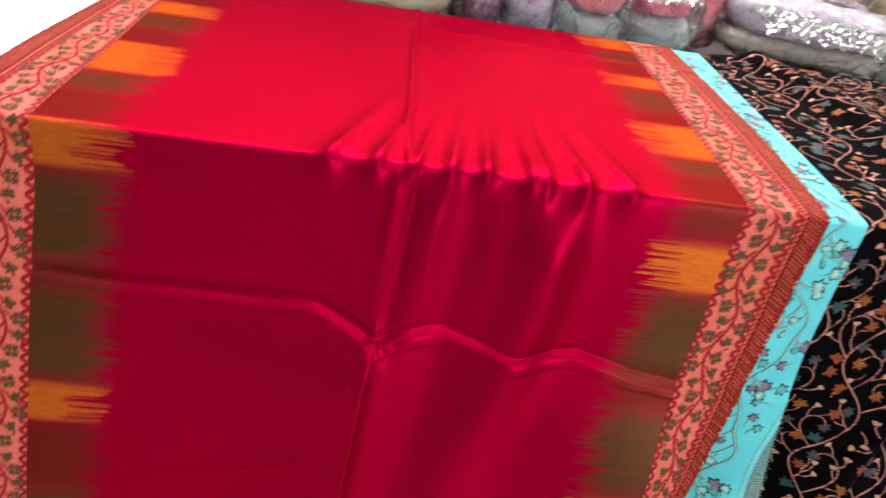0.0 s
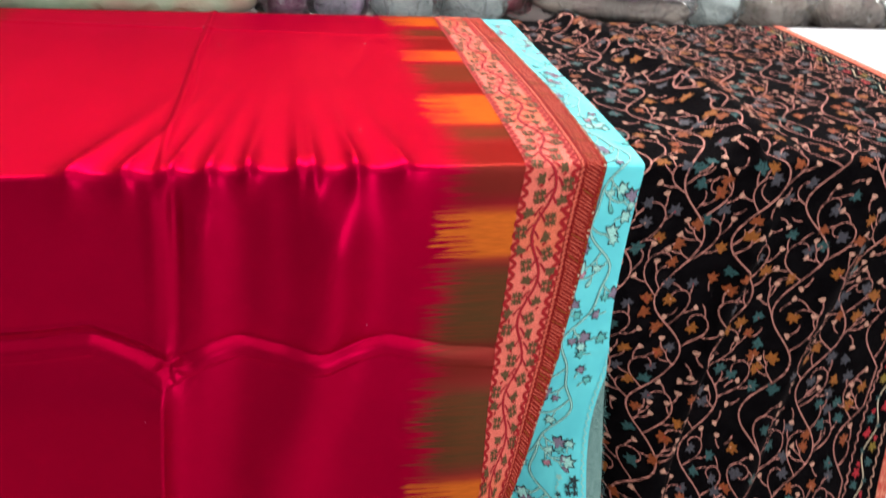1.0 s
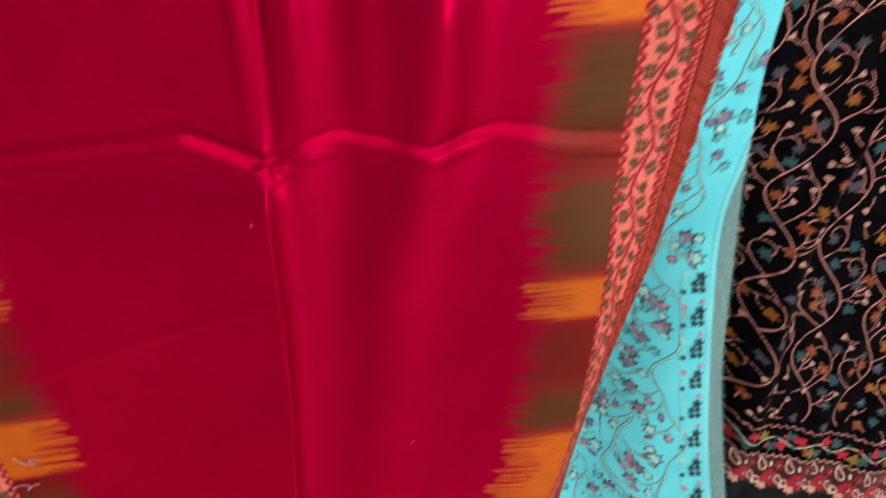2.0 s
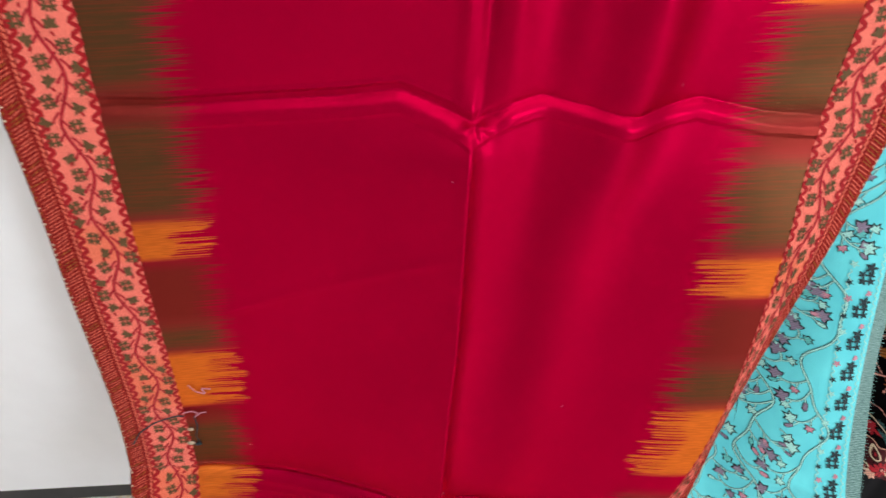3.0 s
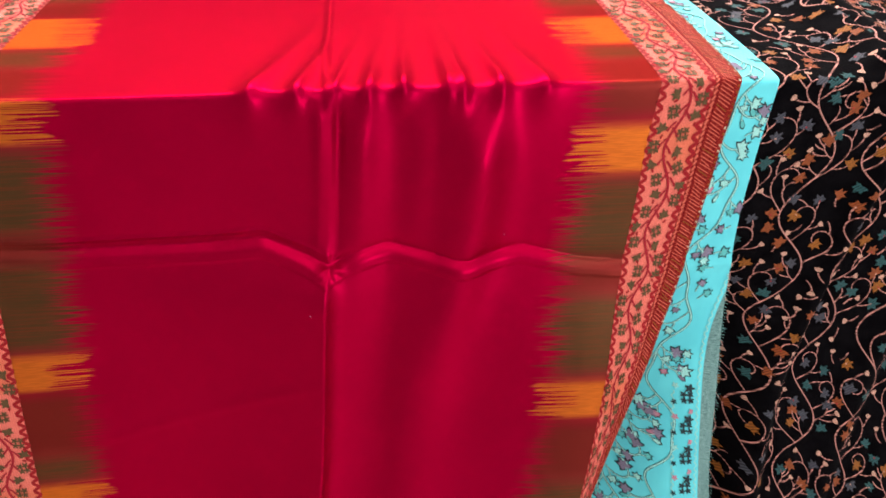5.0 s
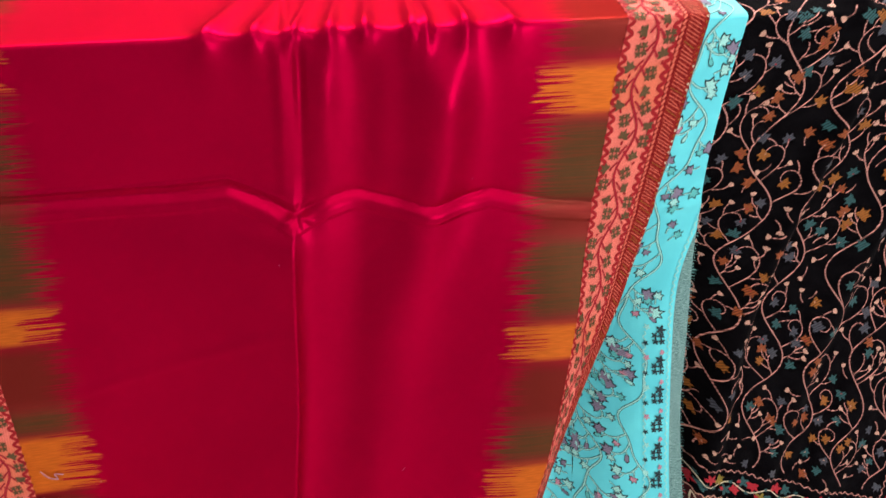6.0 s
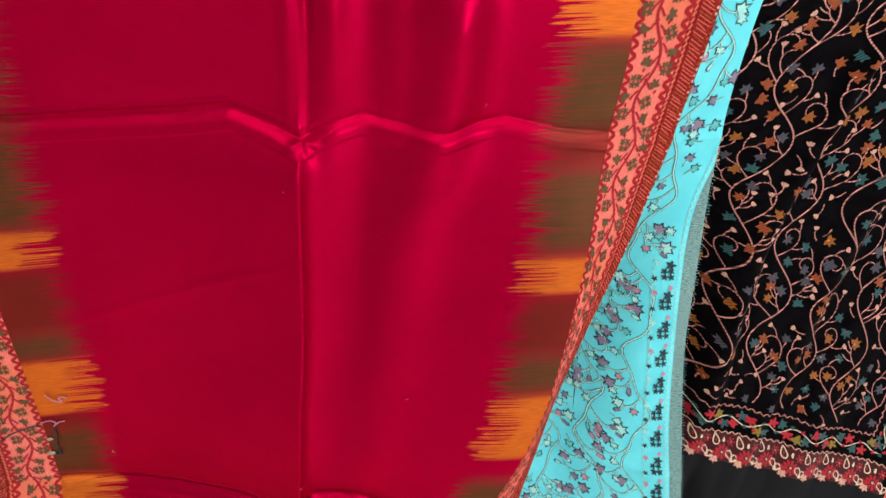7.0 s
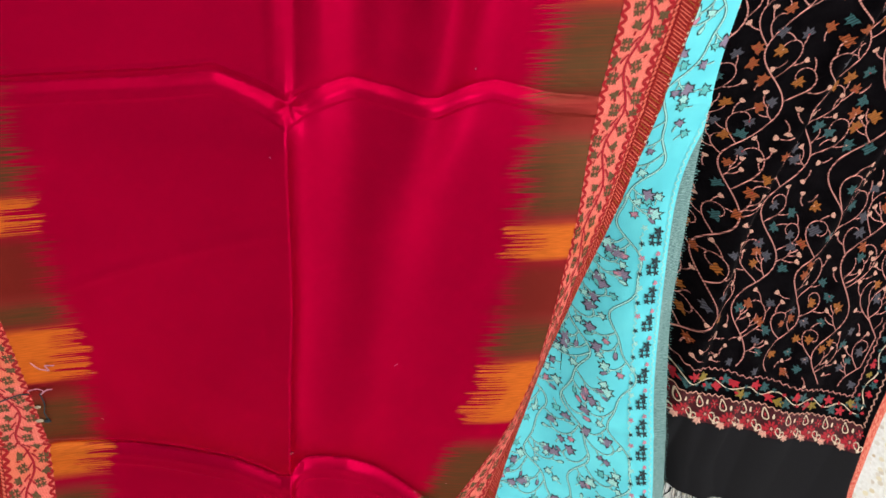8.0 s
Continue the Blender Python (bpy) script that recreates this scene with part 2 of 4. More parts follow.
def terrazzo():
    m = Nodes("terrazzo")
    co = m.coords()
    vor = m.n("ShaderNodeTexVoronoi")
    m.link(co, vor.inputs["Vector"])
    vor.inputs["Scale"].default_value = 85.0
    hue = m.n("ShaderNodeValToRGB")
    els = hue.color_ramp.elements
    els[0].color, els[1].color = (0.62, 0.55, 0.46, 1), (0.50, 0.36, 0.22, 1)
    for p, c in ((0.35, (0.74, 0.71, 0.66, 1)), (0.62, (0.55, 0.47, 0.38, 1)), (0.82, (0.70, 0.62, 0.42, 1))):
        els.new(p).color = c
    sepc = m.n("ShaderNodeSeparateColor")
    m.link(vor.outputs["Color"], sepc.inputs[0])
    m.link(sepc.outputs[0], hue.inputs[0])
    cement = m.mix(m.step(m.noise(co, 140.0, 3), 0.3, 0.7), (0.66, 0.63, 0.58), (0.78, 0.76, 0.72))
    chip = m.step(vor.outputs["Distance"], 0.42, 0.34)
    m.link(m.mix(chip, cement, hue.outputs[0]), m.b.inputs["Base Color"])
    m.b.inputs["Roughness"].default_value = 0.35
    return m.m


def mint_fabric():
    m = Nodes("mint_fabric")
    co = m.coords("UV")
    sep = m.n("ShaderNodeSeparateXYZ")
    m.link(co, sep.inputs[0])
    base = m.mix(m.step(m.noise(co, 8.0, 3), 0.3, 0.7), (0.50, 0.66, 0.44), (0.66, 0.78, 0.58))
    blot = m.step(m.noise(m.scaled(co, 1.0, 1.3), 2.4, 2), 0.40, 0.66)
    c = m.mix(m.math("MULTIPLY", blot, 0.9), base, (0.74, 0.46, 0.36))
    line = m.n("ShaderNodeTexWave", wave_type="BANDS", bands_direction="Y")
    m.link(co, line.inputs["Vector"])
    line.inputs["Scale"].default_value, line.inputs["Distortion"].default_value, line.inputs["Detail"].default_value = 3.2, 9.0, 2.0
    m.link(m.mix(m.math("MULTIPLY", m.step(line.outputs["Fac"], 0.86, 0.98), m.math("MULTIPLY", blot, 0.8)), c, (0.40, 0.20, 0.10)), m.b.inputs["Base Color"])
    m.b.inputs["Roughness"].default_value = 0.85
    m.b.inputs["Sheen Weight"].default_value = 0.2
    m.bump(m.noise(co, 60.0, 3), 0.3, 0.003)
    return m.m


M_RED, M_CYAN, M_BLACK = red_cloth(), cyan_cloth(), black_cloth()
M_WHITE = plain("white_laminate", (0.83, 0.84, 0.90), 0.35, 0.03, 18.0, bump=0.02)
M_WALL = plain("wall_paint", (0.72, 0.72, 0.70), 0.8, 0.05, 12.0)
M_CEIL = plain("ceiling_paint", (0.80, 0.80, 0.79), 0.9, 0.03, 12.0)
M_DARK = plain("matte_dark", (0.03, 0.03, 0.032), 0.7, 0.3, 40.0)
M_BENCH = plain("grey_bench_cloth", (0.10, 0.085, 0.085), 0.9, 0.25, 30.0)
M_FLOOR, M_PLASTIC, M_MINT = terrazzo(), clear_plastic(), mint_fabric()

T_STEM = thread("copper_thread", (0.58, 0.235, 0.20), twist=520.0, vary=0.80)
T_PEACH = thread("peach_thread", (0.64, 0.33, 0.25), twist=900.0, vary=0.5)
T_ORANGE = thread("amber_thread", (0.30, 0.095, 0.014), twist=640.0, vary=0.6)
T_RUST = thread("rust_thread", (0.27, 0.060, 0.016), twist=640.0, vary=0.6)
T_TEAL = thread("teal_thread", (0.024, 0.082, 0.088), twist=640.0, vary=0.6)
T_GREY = thread("slate_thread", (0.062, 0.060, 0.078), twist=640.0, vary=0.6)
T_CREAM = thread("cream_thread", (0.72, 0.58, 0.42))
T_CRIMSON = thread("crimson_thread", (0.40, 0.012, 0.025))
T_MAROON = thread("maroon_thread", (0.055, 0.0015, 0.005), vary=0.7)
T_GOLDOLIVE = thread("mustard_thread", (0.22, 0.15, 0.02))
T_INK = thread("ink_thread", (0.025, 0.045, 0.055), vary=0.3)
T_PALE = thread("pale_aqua_thread", (0.36, 0.72, 0.68), vary=0.25)
T_SKY = thread("aqua_thread", (0.12, 0.52, 0.52), vary=0.25)
T_LILAC = thread("lilac_thread", (0.25, 0.20, 0.29), vary=0.3)
T_ROSE = thread("rose_thread", (0.55, 0.24, 0.32), vary=0.3)
T_SALMON = thread("salmon_thread", (0.70, 0.13, 0.085))
T_OLIVE = thread("olive_thread", (0.125, 0.068, 0.028), vary=0.35)
T_BRICK = thread("brick_red_thread", (0.36, 0.008, 0.014), vary=0.35)


# ---- building helpers ----
def part(name, bm, material, parent=None, label="", smooth=True):
    me = bpy.data.meshes.new(name)
    bm.to_mesh(me)
    bm.free()
    for p in me.polygons:
        p.use_smooth = smooth
    for mat in (material if isinstance(material, (list, tuple)) else [material]):
        me.materials.append(mat)
    ob = new(name, me)
    if parent is not None:
        ob.parent = parent
    return tagged(ob, label)


def box(x0, x1, y0, y1, z0, z1, bevel=0.0, seg=2):
    bm = bmesh.new()
    bmesh.ops.create_cube(bm, size=1.0)
    bmesh.ops.scale(bm, vec=(x1 - x0, y1 - y0, z1 - z0), verts=bm.verts)
    bmesh.ops.translate(bm, vec=((x0 + x1) / 2, (y0 + y1) / 2, (z0 + z1) / 2), verts=bm.verts)
    if bevel:
        bmesh.ops.bevel(bm, geom=bm.edges[:], offset=bevel, segments=seg, affect="EDGES", profile=0.5)
    return bm


def mesh_from(name, verts, faces, materials, index=None, uvs=None, smooth=True):
    me = bpy.data.meshes.new(name)
    me.from_pydata(verts, [], faces)
    for mat in materials:
        me.materials.append(mat)
    if index is not None:
        me.polygons.foreach_set("material_index", index)
    me.polygons.foreach_set("use_smooth", [smooth] * len(me.polygons))
    if uvs is not None:
        layer = me.uv_layers.new(name="UVMap")
        loops = np.empty(len(me.loops), dtype=np.int32)
        me.loops.foreach_get("vertex_index", loops)
        layer.data.foreach_set("uv", np.asarray(uvs, dtype=np.float32)[loops].ravel())
    me.update()
    return me


# ---- how the cloths hang ----
def sstep(a, b, x):
    t = np.clip((x - a) / (b - a), 0, 1)
    return t * t * (3 - 2 * t)


def gauss(x, s):
    return np.exp(-(x / s) ** 2)


def flare(x, d):
    """How far a cloth that hangs d below the edge stands out from the counter."""
    s = sstep(-0.25, 0.25, x)
    over = 0.04 * np.logaddexp(0, (d - 0.25) / 0.04)
    return 0.19 * d + (0.05 + 0.25 * s) * over


def drape(x, w, layer, relief=0.0):
    """The point of a cloth over the counter's front edge: w below the edge (above: minus), in a layer above the counter, with relief."""
    k = 0.0020
    down = k * np.logaddexp(0, w / k)
    back = k * np.logaddexp(0, -w / k)
    hang = 1 / (1 + np.exp(-np.clip(w / 0.004, -40, 40)))
    y = back - 0.004 - flare(x, down) - layer - relief * hang
    z = H + layer - down + relief * (1 - 0.8 * hang)
    return np.stack([x, y, z], axis=-1)


def sheet(name, surface, us, ws, material, label, category):
    U, W = np.meshgrid(us, ws)
    P = surface(U.ravel(), W.ravel())
    nu, nw = len(us), len(ws)
    i = np.arange(nu * nw).reshape(nw, nu)
    F = np.stack([i[:-1, :-1], i[1:, :-1], i[1:, 1:], i[:-1, 1:]], axis=-1).reshape(-1, 4)
    me = mesh_from(name, P.tolist(), F.tolist(), [material], uvs=np.stack([U.ravel(), W.ravel()], axis=-1))
    return tagged(new(name, me), label, category)


class Pattern:
    """Woven motifs in a cloth's own plane, laid onto its surface."""

    def __init__(self, materials):
        self.mats = list(materials)
        self.v, self.lift, self.f, self.mi, self.count = [], [], [], [], 0
        self.taken = {}

    def note(self, line, tag):
        """Remember where a stem runs, so that others keep clear of it."""
        for a, b in line:
            self.taken.setdefault((int(a // 0.004), int(b // 0.004)), []).append((a, b, tag))

    def clear(self, line, gap, tag=None):
        for a, b in line:
            i, j = int(a // 0.004), int(b // 0.004)
            for k in (-2, -1, 0, 1, 2):
                for l in (-2, -1, 0, 1, 2):
                    for p, q, t in self.taken.get((i + k, j + l), ()):
                        if (p - a) ** 2 + (q - b) ** 2 < gap * gap:
                            return False
        return True

    def _add(self, pts, lift, faces, mat):
        self.v.append(np.asarray(pts, float))
        self.lift.append(np.full(len(pts), lift))
        self.f += [tuple(q + self.count for q in f) for f in faces]
        self.mi += [self.mats.index(mat)] * len(faces)
        self.count += len(pts)

    def ribbon(self, line, width, mat, lift=0.0005):
        p = np.asarray(line, float)
        t = np.gradient(p, axis=0)
        t /= np.linalg.norm(t, axis=1, keepdims=True) + 1e-9
        n = np.stack([-t[:, 1], t[:, 0]], axis=1)
        wd = np.asarray(width) * np.ones(len(p))
        pts = np.concatenate([p + n * wd[:, None] / 2, p - n * wd[:, None] / 2])
        k = len(p)
        self._add(pts, lift, [(i, i + 1, k + i + 1, k + i) for i in range(k - 1)], mat)

    def blob(self, centre, radii, angle, mat, lift=0.0006, squash=1.0):
        k = len(radii)
        a = np.linspace(0, 2 * np.pi, k, endpoint=False)
        q = np.stack([np.cos(a) * radii, np.sin(a) * radii * squash], axis=1)
        c, s = math.cos(angle), math.sin(angle)
        q = q @ np.array([[c, s], [-s, c]]) + np.asarray(centre)
        self._add(np.concatenate([[centre], q]), lift, [(0, 1 + i, 1 + (i + 1) % k) for i in range(k)], mat)

    def leaf(self, centre, size, angle, mat, lift=0.0006, kind="maple"):
        a = np.linspace(0, 2 * np.pi, 20, endpoint=False)
        if kind == "maple":
            half = [(0, 1.22), (20, 0.66), (46, 1.06), (70, 0.62), (104, 0.92), (130, 0.54)]
            polar = half + [(180, 0.22)] + [(360 - g, r) for g, r in half[:0:-1]]
            pts = np.array([(r * size * math.cos(radians(g) + angle), r * size * math.sin(radians(g) + angle)) for g, r in polar]) + np.asarray(centre)
            k = len(pts)
            self._add(np.concatenate([[centre], pts]), lift, [(0, 1 + i, 1 + (i + 1) % k) for i in range(k)], mat)
        elif kind == "bud":
            r = size * (0.35 + 0.65 * np.abs(np.cos(a[::2])) ** 3 * np.where(np.cos(a[::2]) > 0, 1.0, 0.55))
            self.blob(centre, r, angle, mat, lift)
        elif kind == "flower":
            r = size * (0.70 + 0.30 * np.cos(5 * a))
            self.blob(centre, r, angle, mat, lift)
        elif kind == "paisley":
            r = size * (0.55 + 0.5 * np.clip(np.cos(a), 0, 1) ** 2)
            self.blob(centre, r, angle, mat, lift, 0.75)

    def lay(self, name, surface, parent, label):
        uv = np.concatenate(self.v)
        lift = np.concatenate(self.lift)
        e = 0.0008
        P = surface(uv[:, 0], uv[:, 1])
        a = surface(uv[:, 0] + e, uv[:, 1]) - surface(uv[:, 0] - e, uv[:, 1])
        b = surface(uv[:, 0], uv[:, 1] + e) - surface(uv[:, 0], uv[:, 1] - e)
        n = np.cross(b, a)
        n /= np.linalg.norm(n, axis=1, keepdims=True) + 1e-12
        P = P + n * lift[:, None]
        me = mesh_from(name, P.tolist(), self.f, self.mats, self.mi, uv)
        ob = tagged(new(name, me), label, kind="stuff")
        ob.parent = parent
        return ob


def curl(p, heading, length, c0, c1, n=14):
    """A line that starts at p and bends ever more (or less): curvature from c0 to c1, per metre."""
    pts, a = [np.array(p, float)], heading
    h = length / n
    for i in range(n):
        a += (c0 + (c1 - c0) * i / n) * h
        pts.append(pts[-1] + h * np.array([math.cos(a), math.sin(a)]))
    return np.array(pts), a


# ================= the counter and the room =================
def room():
    def wall(name, *b):
        tagged(part(name, box(*b), M_WALL, smooth=False), "plain off-white painted wall of the shop", "wall", kind="structure")
    tagged(part("floor", box(-3.2, 3.4, -3.2, 2.4, -0.1, 0.0), M_FLOOR, smooth=False), "polished beige terrazzo floor with coloured stone chips", "floor", kind="structure")
    tagged(part("ceiling", box(-3.2, 3.4, -3.2, 2.4, 2.7, 2.8), M_CEIL, smooth=False), "plain white ceiling of the shop", "ceiling", kind="structure")
    wall("wall_north", -3.2, 3.4, 1.75, 1.9, 0.0, 2.7)
    wall("wall_south", -3.2, 3.4, -3.2, -3.05, 0.0, 2.7)
    wall("wall_west", -3.2, -3.05, -3.05, 1.75, 0.0, 2.7)
    wall("wall_east", 3.25, 3.4, -3.05, 1.75, 0.0, 2.7)


room()

counter = tagged(new("counter"), "plain white laminate shop counter with an added dark strip at its foot", "counter")
part("top", box(-1.15, 1.45, 0.004, 0.452, H - 0.034, H - 0.004, 0.003), M_WHITE, counter)
part("front_panel", box(-1.13, 1.43, 0.010, 0.028, 0.05, H - 0.0345), M_WHITE, counter, smooth=False)
part("back_panel", box(-1.13, 1.43, 0.425, 0.443, 0.05, H - 0.0345), M_WHITE, counter, smooth=False)
for x in (-1.13, 1.412):
    part("side_panel", box(x, x + 0.018, 0.0285, 0.4245, 0.05, H - 0.0345), M_WHITE, counter, smooth=False)
# added nearly flush, so that it reads dark below the front panel
part("foot_strip", box(-1.10, 1.40, 0.014, 0.40, 0.0, 0.0495), M_DARK, counter, "dark strip added below the panels", smooth=False)

bench = tagged(new("display_bench"), "dark cloth-covered bench behind the counter for packed goods", "bench")
part("seat", box(-1.3, 1.6, 0.462, 1.30, 0.76, 0.815, 0.01), M_BENCH, bench)
for x in (-1.2, 0.1, 1.4):
    part("support", box(x, x + 0.06, 0.50, 1.26, 0.0, 0.7595), M_DARK, bench, smooth=False)


# ================= red shawl =================
_w = np.array([-0.43, -0.30, -0.15, -0.05, 0.0, 0.04, 0.10, 0.16, 0.20, 0.26, 0.33, 0.40, 0.45, 0.50, 0.54, 0.64])
_lo = np.array([-0.272, -0.270, -0.272, -0.268, -0.264, -0.266, -0.274, -0.278, -0.281, -0.287, -0.290, -0.296, -0.303, -0.312, -0.318, -0.335])
_li = np.array([-0.218, -0.218, -0.208, -0.204, -0.200, -0.197, -0.206, -0.211, -0.215, -0.220, -0.226, -0.233, -0.238, -0.243, -0.248, -0.262])
_ce = np.array([0.052, 0.052, 0.052, 0.053, 0.056, 0.053, 0.048, 0.042, 0.037, 0.031, 0.024, 0.013, 0.006, 0.000, -0.003, -0.012])
_ri = np.array([0.315, 0.314, 0.311, 0.308, 0.306, 0.299, 0.296, 0.287, 0.281, 0.275, 0.262, 0.245, 0.225, 0.196, 0.169, 0.115])
_ro = np.array([0.377, 0.379, 0.380, 0.374, 0.369, 0.362, 0.355, 0.342, 0.328, 0.308, 0.279, 0.252, 0.237, 0.220, 0.210, 0.180])
_cols = np.array([-0.355, -0.287, 0.0, 0.287, 0.355])
GATHERS = [(-0.062, 0.0055, 0.011), (-0.025, 0.0055, 0.010), (0.006, 0.0045, 0.008), (0.034, 0.0060, 0.009), (0.063, 0.0065, 0.009),
           (0.101, 0.0060, 0.007), (0.113, 0.0060, 0.007), (0.146, 0.0065, 0.009), (0.185, 0.0045, 0.012)]


def smooth_interp(x, xs, ys):
    """A rounded piecewise line."""
    h = 0.02
    return sum(np.interp(x + k * h, xs, ys) for k in (-1, -0.5, 0, 0.5, 1)) / 5


def crease_1(u):
    return np.interp(u, [-0.355, -0.285, -0.236, -0.103, -0.057, -0.014, 0.0, 0.030, 0.055, 0.131, 0.185, 0.242, 0.284, 0.355],
                     [0.108, 0.110, 0.113, 0.113, 0.110, 0.127, 0.134, 0.124, 0.121, 0.136, 0.130, 0.144, 0.148, 0.148])


def crease_2(u):
    return np.interp(u, [-0.355, -0.224, -0.064, -0.012, 0.020, 0.085, 0.235, 0.355], [0.486, 0.496, 0.499, 0.511, 0.497, 0.501, 0.547, 0.566])


def red_relief(u, w):
    """How far the red cloth stands off its smooth fall: creases from folding, gathers at the edge, soft folds."""
    hang = sstep(-0.01, 0.02, w)
    d = np.maximum(w, 0)
    r = np.zeros_like(u)
    # crosswise creases, each a shallow trough that comes back out in a sharp lip
    for wc, amp, far in ((crease_1(u), 0.90, 0.0135), (crease_2(u), 1.2, 0.018)):
        q = w - wc
        amp = amp * (1 - 0.70 * sstep(0.27, 0.30, np.abs(u)))
        r += amp * (0.0012 * gauss(q - 0.008, 0.004) - 0.0050 * np.where(q < 0, np.exp(q / 0.0090), np.exp(-np.abs(q) / 0.0034)))
        r += 0.0011 * np.where(q < far, np.exp(np.minimum(q - far, 0) / 0.004), gauss(q - far, 0.0016))
        r += 0.0012 * gauss(q + 0.0075, 0.0016) * sstep(0.02, -0.03, u)
    # under the second crease the cloth turns outwards
    r += 0.0018 * np.logaddexp(0, (w - crease_2(u)) / 0.006)
    # pinch where the creases meet
    for a, amp in ((0.35, 0.0024), (1.0, 0.0015), (2.85, 0.0022), (4.3, 0.0010), (5.4, 0.0013)):
        du, dw = u - 0.003, w - 0.134
        along, off = du * math.cos(a) + dw * math.sin(a), -du * math.sin(a) + dw * math.cos(a)
        r += amp * gauss(off, 0.0016 + 0.10 * np.abs(along)) * sstep(-0.001, 0.003, along) * sstep(0.020, 0.006, along)
    # lengthwise crease in the middle
    q = u - 0.0008 * np.sin(w * 30)
    side = np.where(q > 0, np.exp(-np.abs(q) / 0.034), np.exp(-np.abs(q) / 0.14))
    r += (0.0135 * sstep(0.10, 0.17, w) + 0.003 * hang) * side
    r += (0.0035 * gauss(q + 0.008, 0.006) - 0.0050 * gauss(q - 0.008, 0.005)) * hang * np.exp(-d / 0.11) * sstep(0.15, 0.11, w)
    r += 0.0024 * gauss(q, 0.004) * (1 - hang) + 0.0090 * np.where(q > 0, np.exp(-np.abs(q) / 0.010), np.exp(-np.abs(q) / 0.045)) * sstep(0.13, 0.16, w)
    # soft folds running down from the edge
    path = np.interp(w, [0, 0.10, 0.17, 0.25, 0.39, 0.64], [0.132, 0.130, 0.120, 0.100, 0.088, 0.07])
    r += 0.0210 * gauss(u - path, 0.024 + 0.045 * d) * sstep(-0.005, 0.06, w) * np.exp(-d / 0.45)
    r += 0.0085 * gauss(u - 0.028, 0.010 + 0.03 * d) * sstep(-0.005, 0.05, w) * np.exp(-d / 0.12)
    r += 0.0030 * gauss(u - 0.082, 0.010 + 0.03 * d) * sstep(-0.005, 0.05, w) * np.exp(-d / 0.15)
    r += -0.004 * gauss(u - 0.060, 0.012 + 0.02 * d) * hang * np.exp(-d / 0.2)
    # gathers over the front edge
    for x, amp, s in GATHERS:
        xx = x + np.where(w < 0, (0.10 - x) * np.clip(-w / 0.30, 0, 1) * 0.7, 0.0)
        wide = s * (0.60 + d * 13 - np.minimum(w, 0) * 2.5)
        crest = np.exp(0.35 - np.sqrt(((u - xx) / wide) ** 2 + 0.12 + 1.5 * sstep(0.0, 0.03, w)))
        r += 1.6 * amp * crest * np.where(w > 0, np.exp(-(d / 0.050) ** 1.1), np.exp(np.minimum(w, 0) / 0.055))
    # faint slanting press lines, slow waves
    q = (w - (0.295 + (u + 0.227) * (0.239 - 0.295) / 0.207))
    r += 0.0010 * gauss(q, 0.004) * sstep(-0.26, -0.2, u) * sstep(0.02, -0.04, u)
    q = (w + 0.36 - 0.08 * u)
    r += 0.0008 * gauss(q, 0.005)
    r += 0.0030 * np.sin(u * 21 + w * 4 + 0.7) * hang * sstep(0, 0.3, w) + 0.0022 * np.sin(w * 17 + u * 9) * sstep(0.15, 0.4, w)
    return r


def red_surface(u, w):
    x = np.zeros_like(u)
    tabs = [smooth_interp(w, _w, t) for t in (_lo, _li, _ce, _ri, _ro)]
    for i in range(4):
        a, b = _cols[i], _cols[i + 1]
        sel = (u >= a if i else u > -9) & (u < b if i < 3 else u < 9)
        f = (u - a) / (b - a)
        x = np.where(sel, tabs[i] * (1 - f) + tabs[i + 1] * f, x)
    p = drape(x, w, 0.008, red_relief(u, w))
    # lower down this side stands free of the turquoise cloth under it
    free = 0.020 * sstep(0.10, 0.26, w) * sstep(0.02, 0.26, x)
    p[..., 1] -= free
    p[..., 2] += free
    return p


us = np.unique(np.concatenate([np.linspace(-0.355, 0.355, 237), np.linspace(-0.02, 0.02, 21)]))
ws = np.unique(np.concatenate([np.linspace(-0.432, 0.64, 330), np.linspace(-0.03, 0.06, 60), np.linspace(0.08, 0.19, 70), np.linspace(0.47, 0.59, 50)]))
red = sheet("red_shawl", red_surface, us, ws, M_RED, "crimson silk shawl with ikat bands draped over a white counter", "shawl")
solid = red.modifiers.new("thickness", "SOLIDIFY")
solid.thickness, solid.offset = 0.0008, -1.0


def wave_line(u0, w0, w1, amp, period, n=6):
    k = max(8, int((w1 - w0) / period * n))
    t = np.linspace(w0, w1, k)
    return np.stack([u0 + amp * np.sin(t / period * 2 * np.pi), t], axis=1)


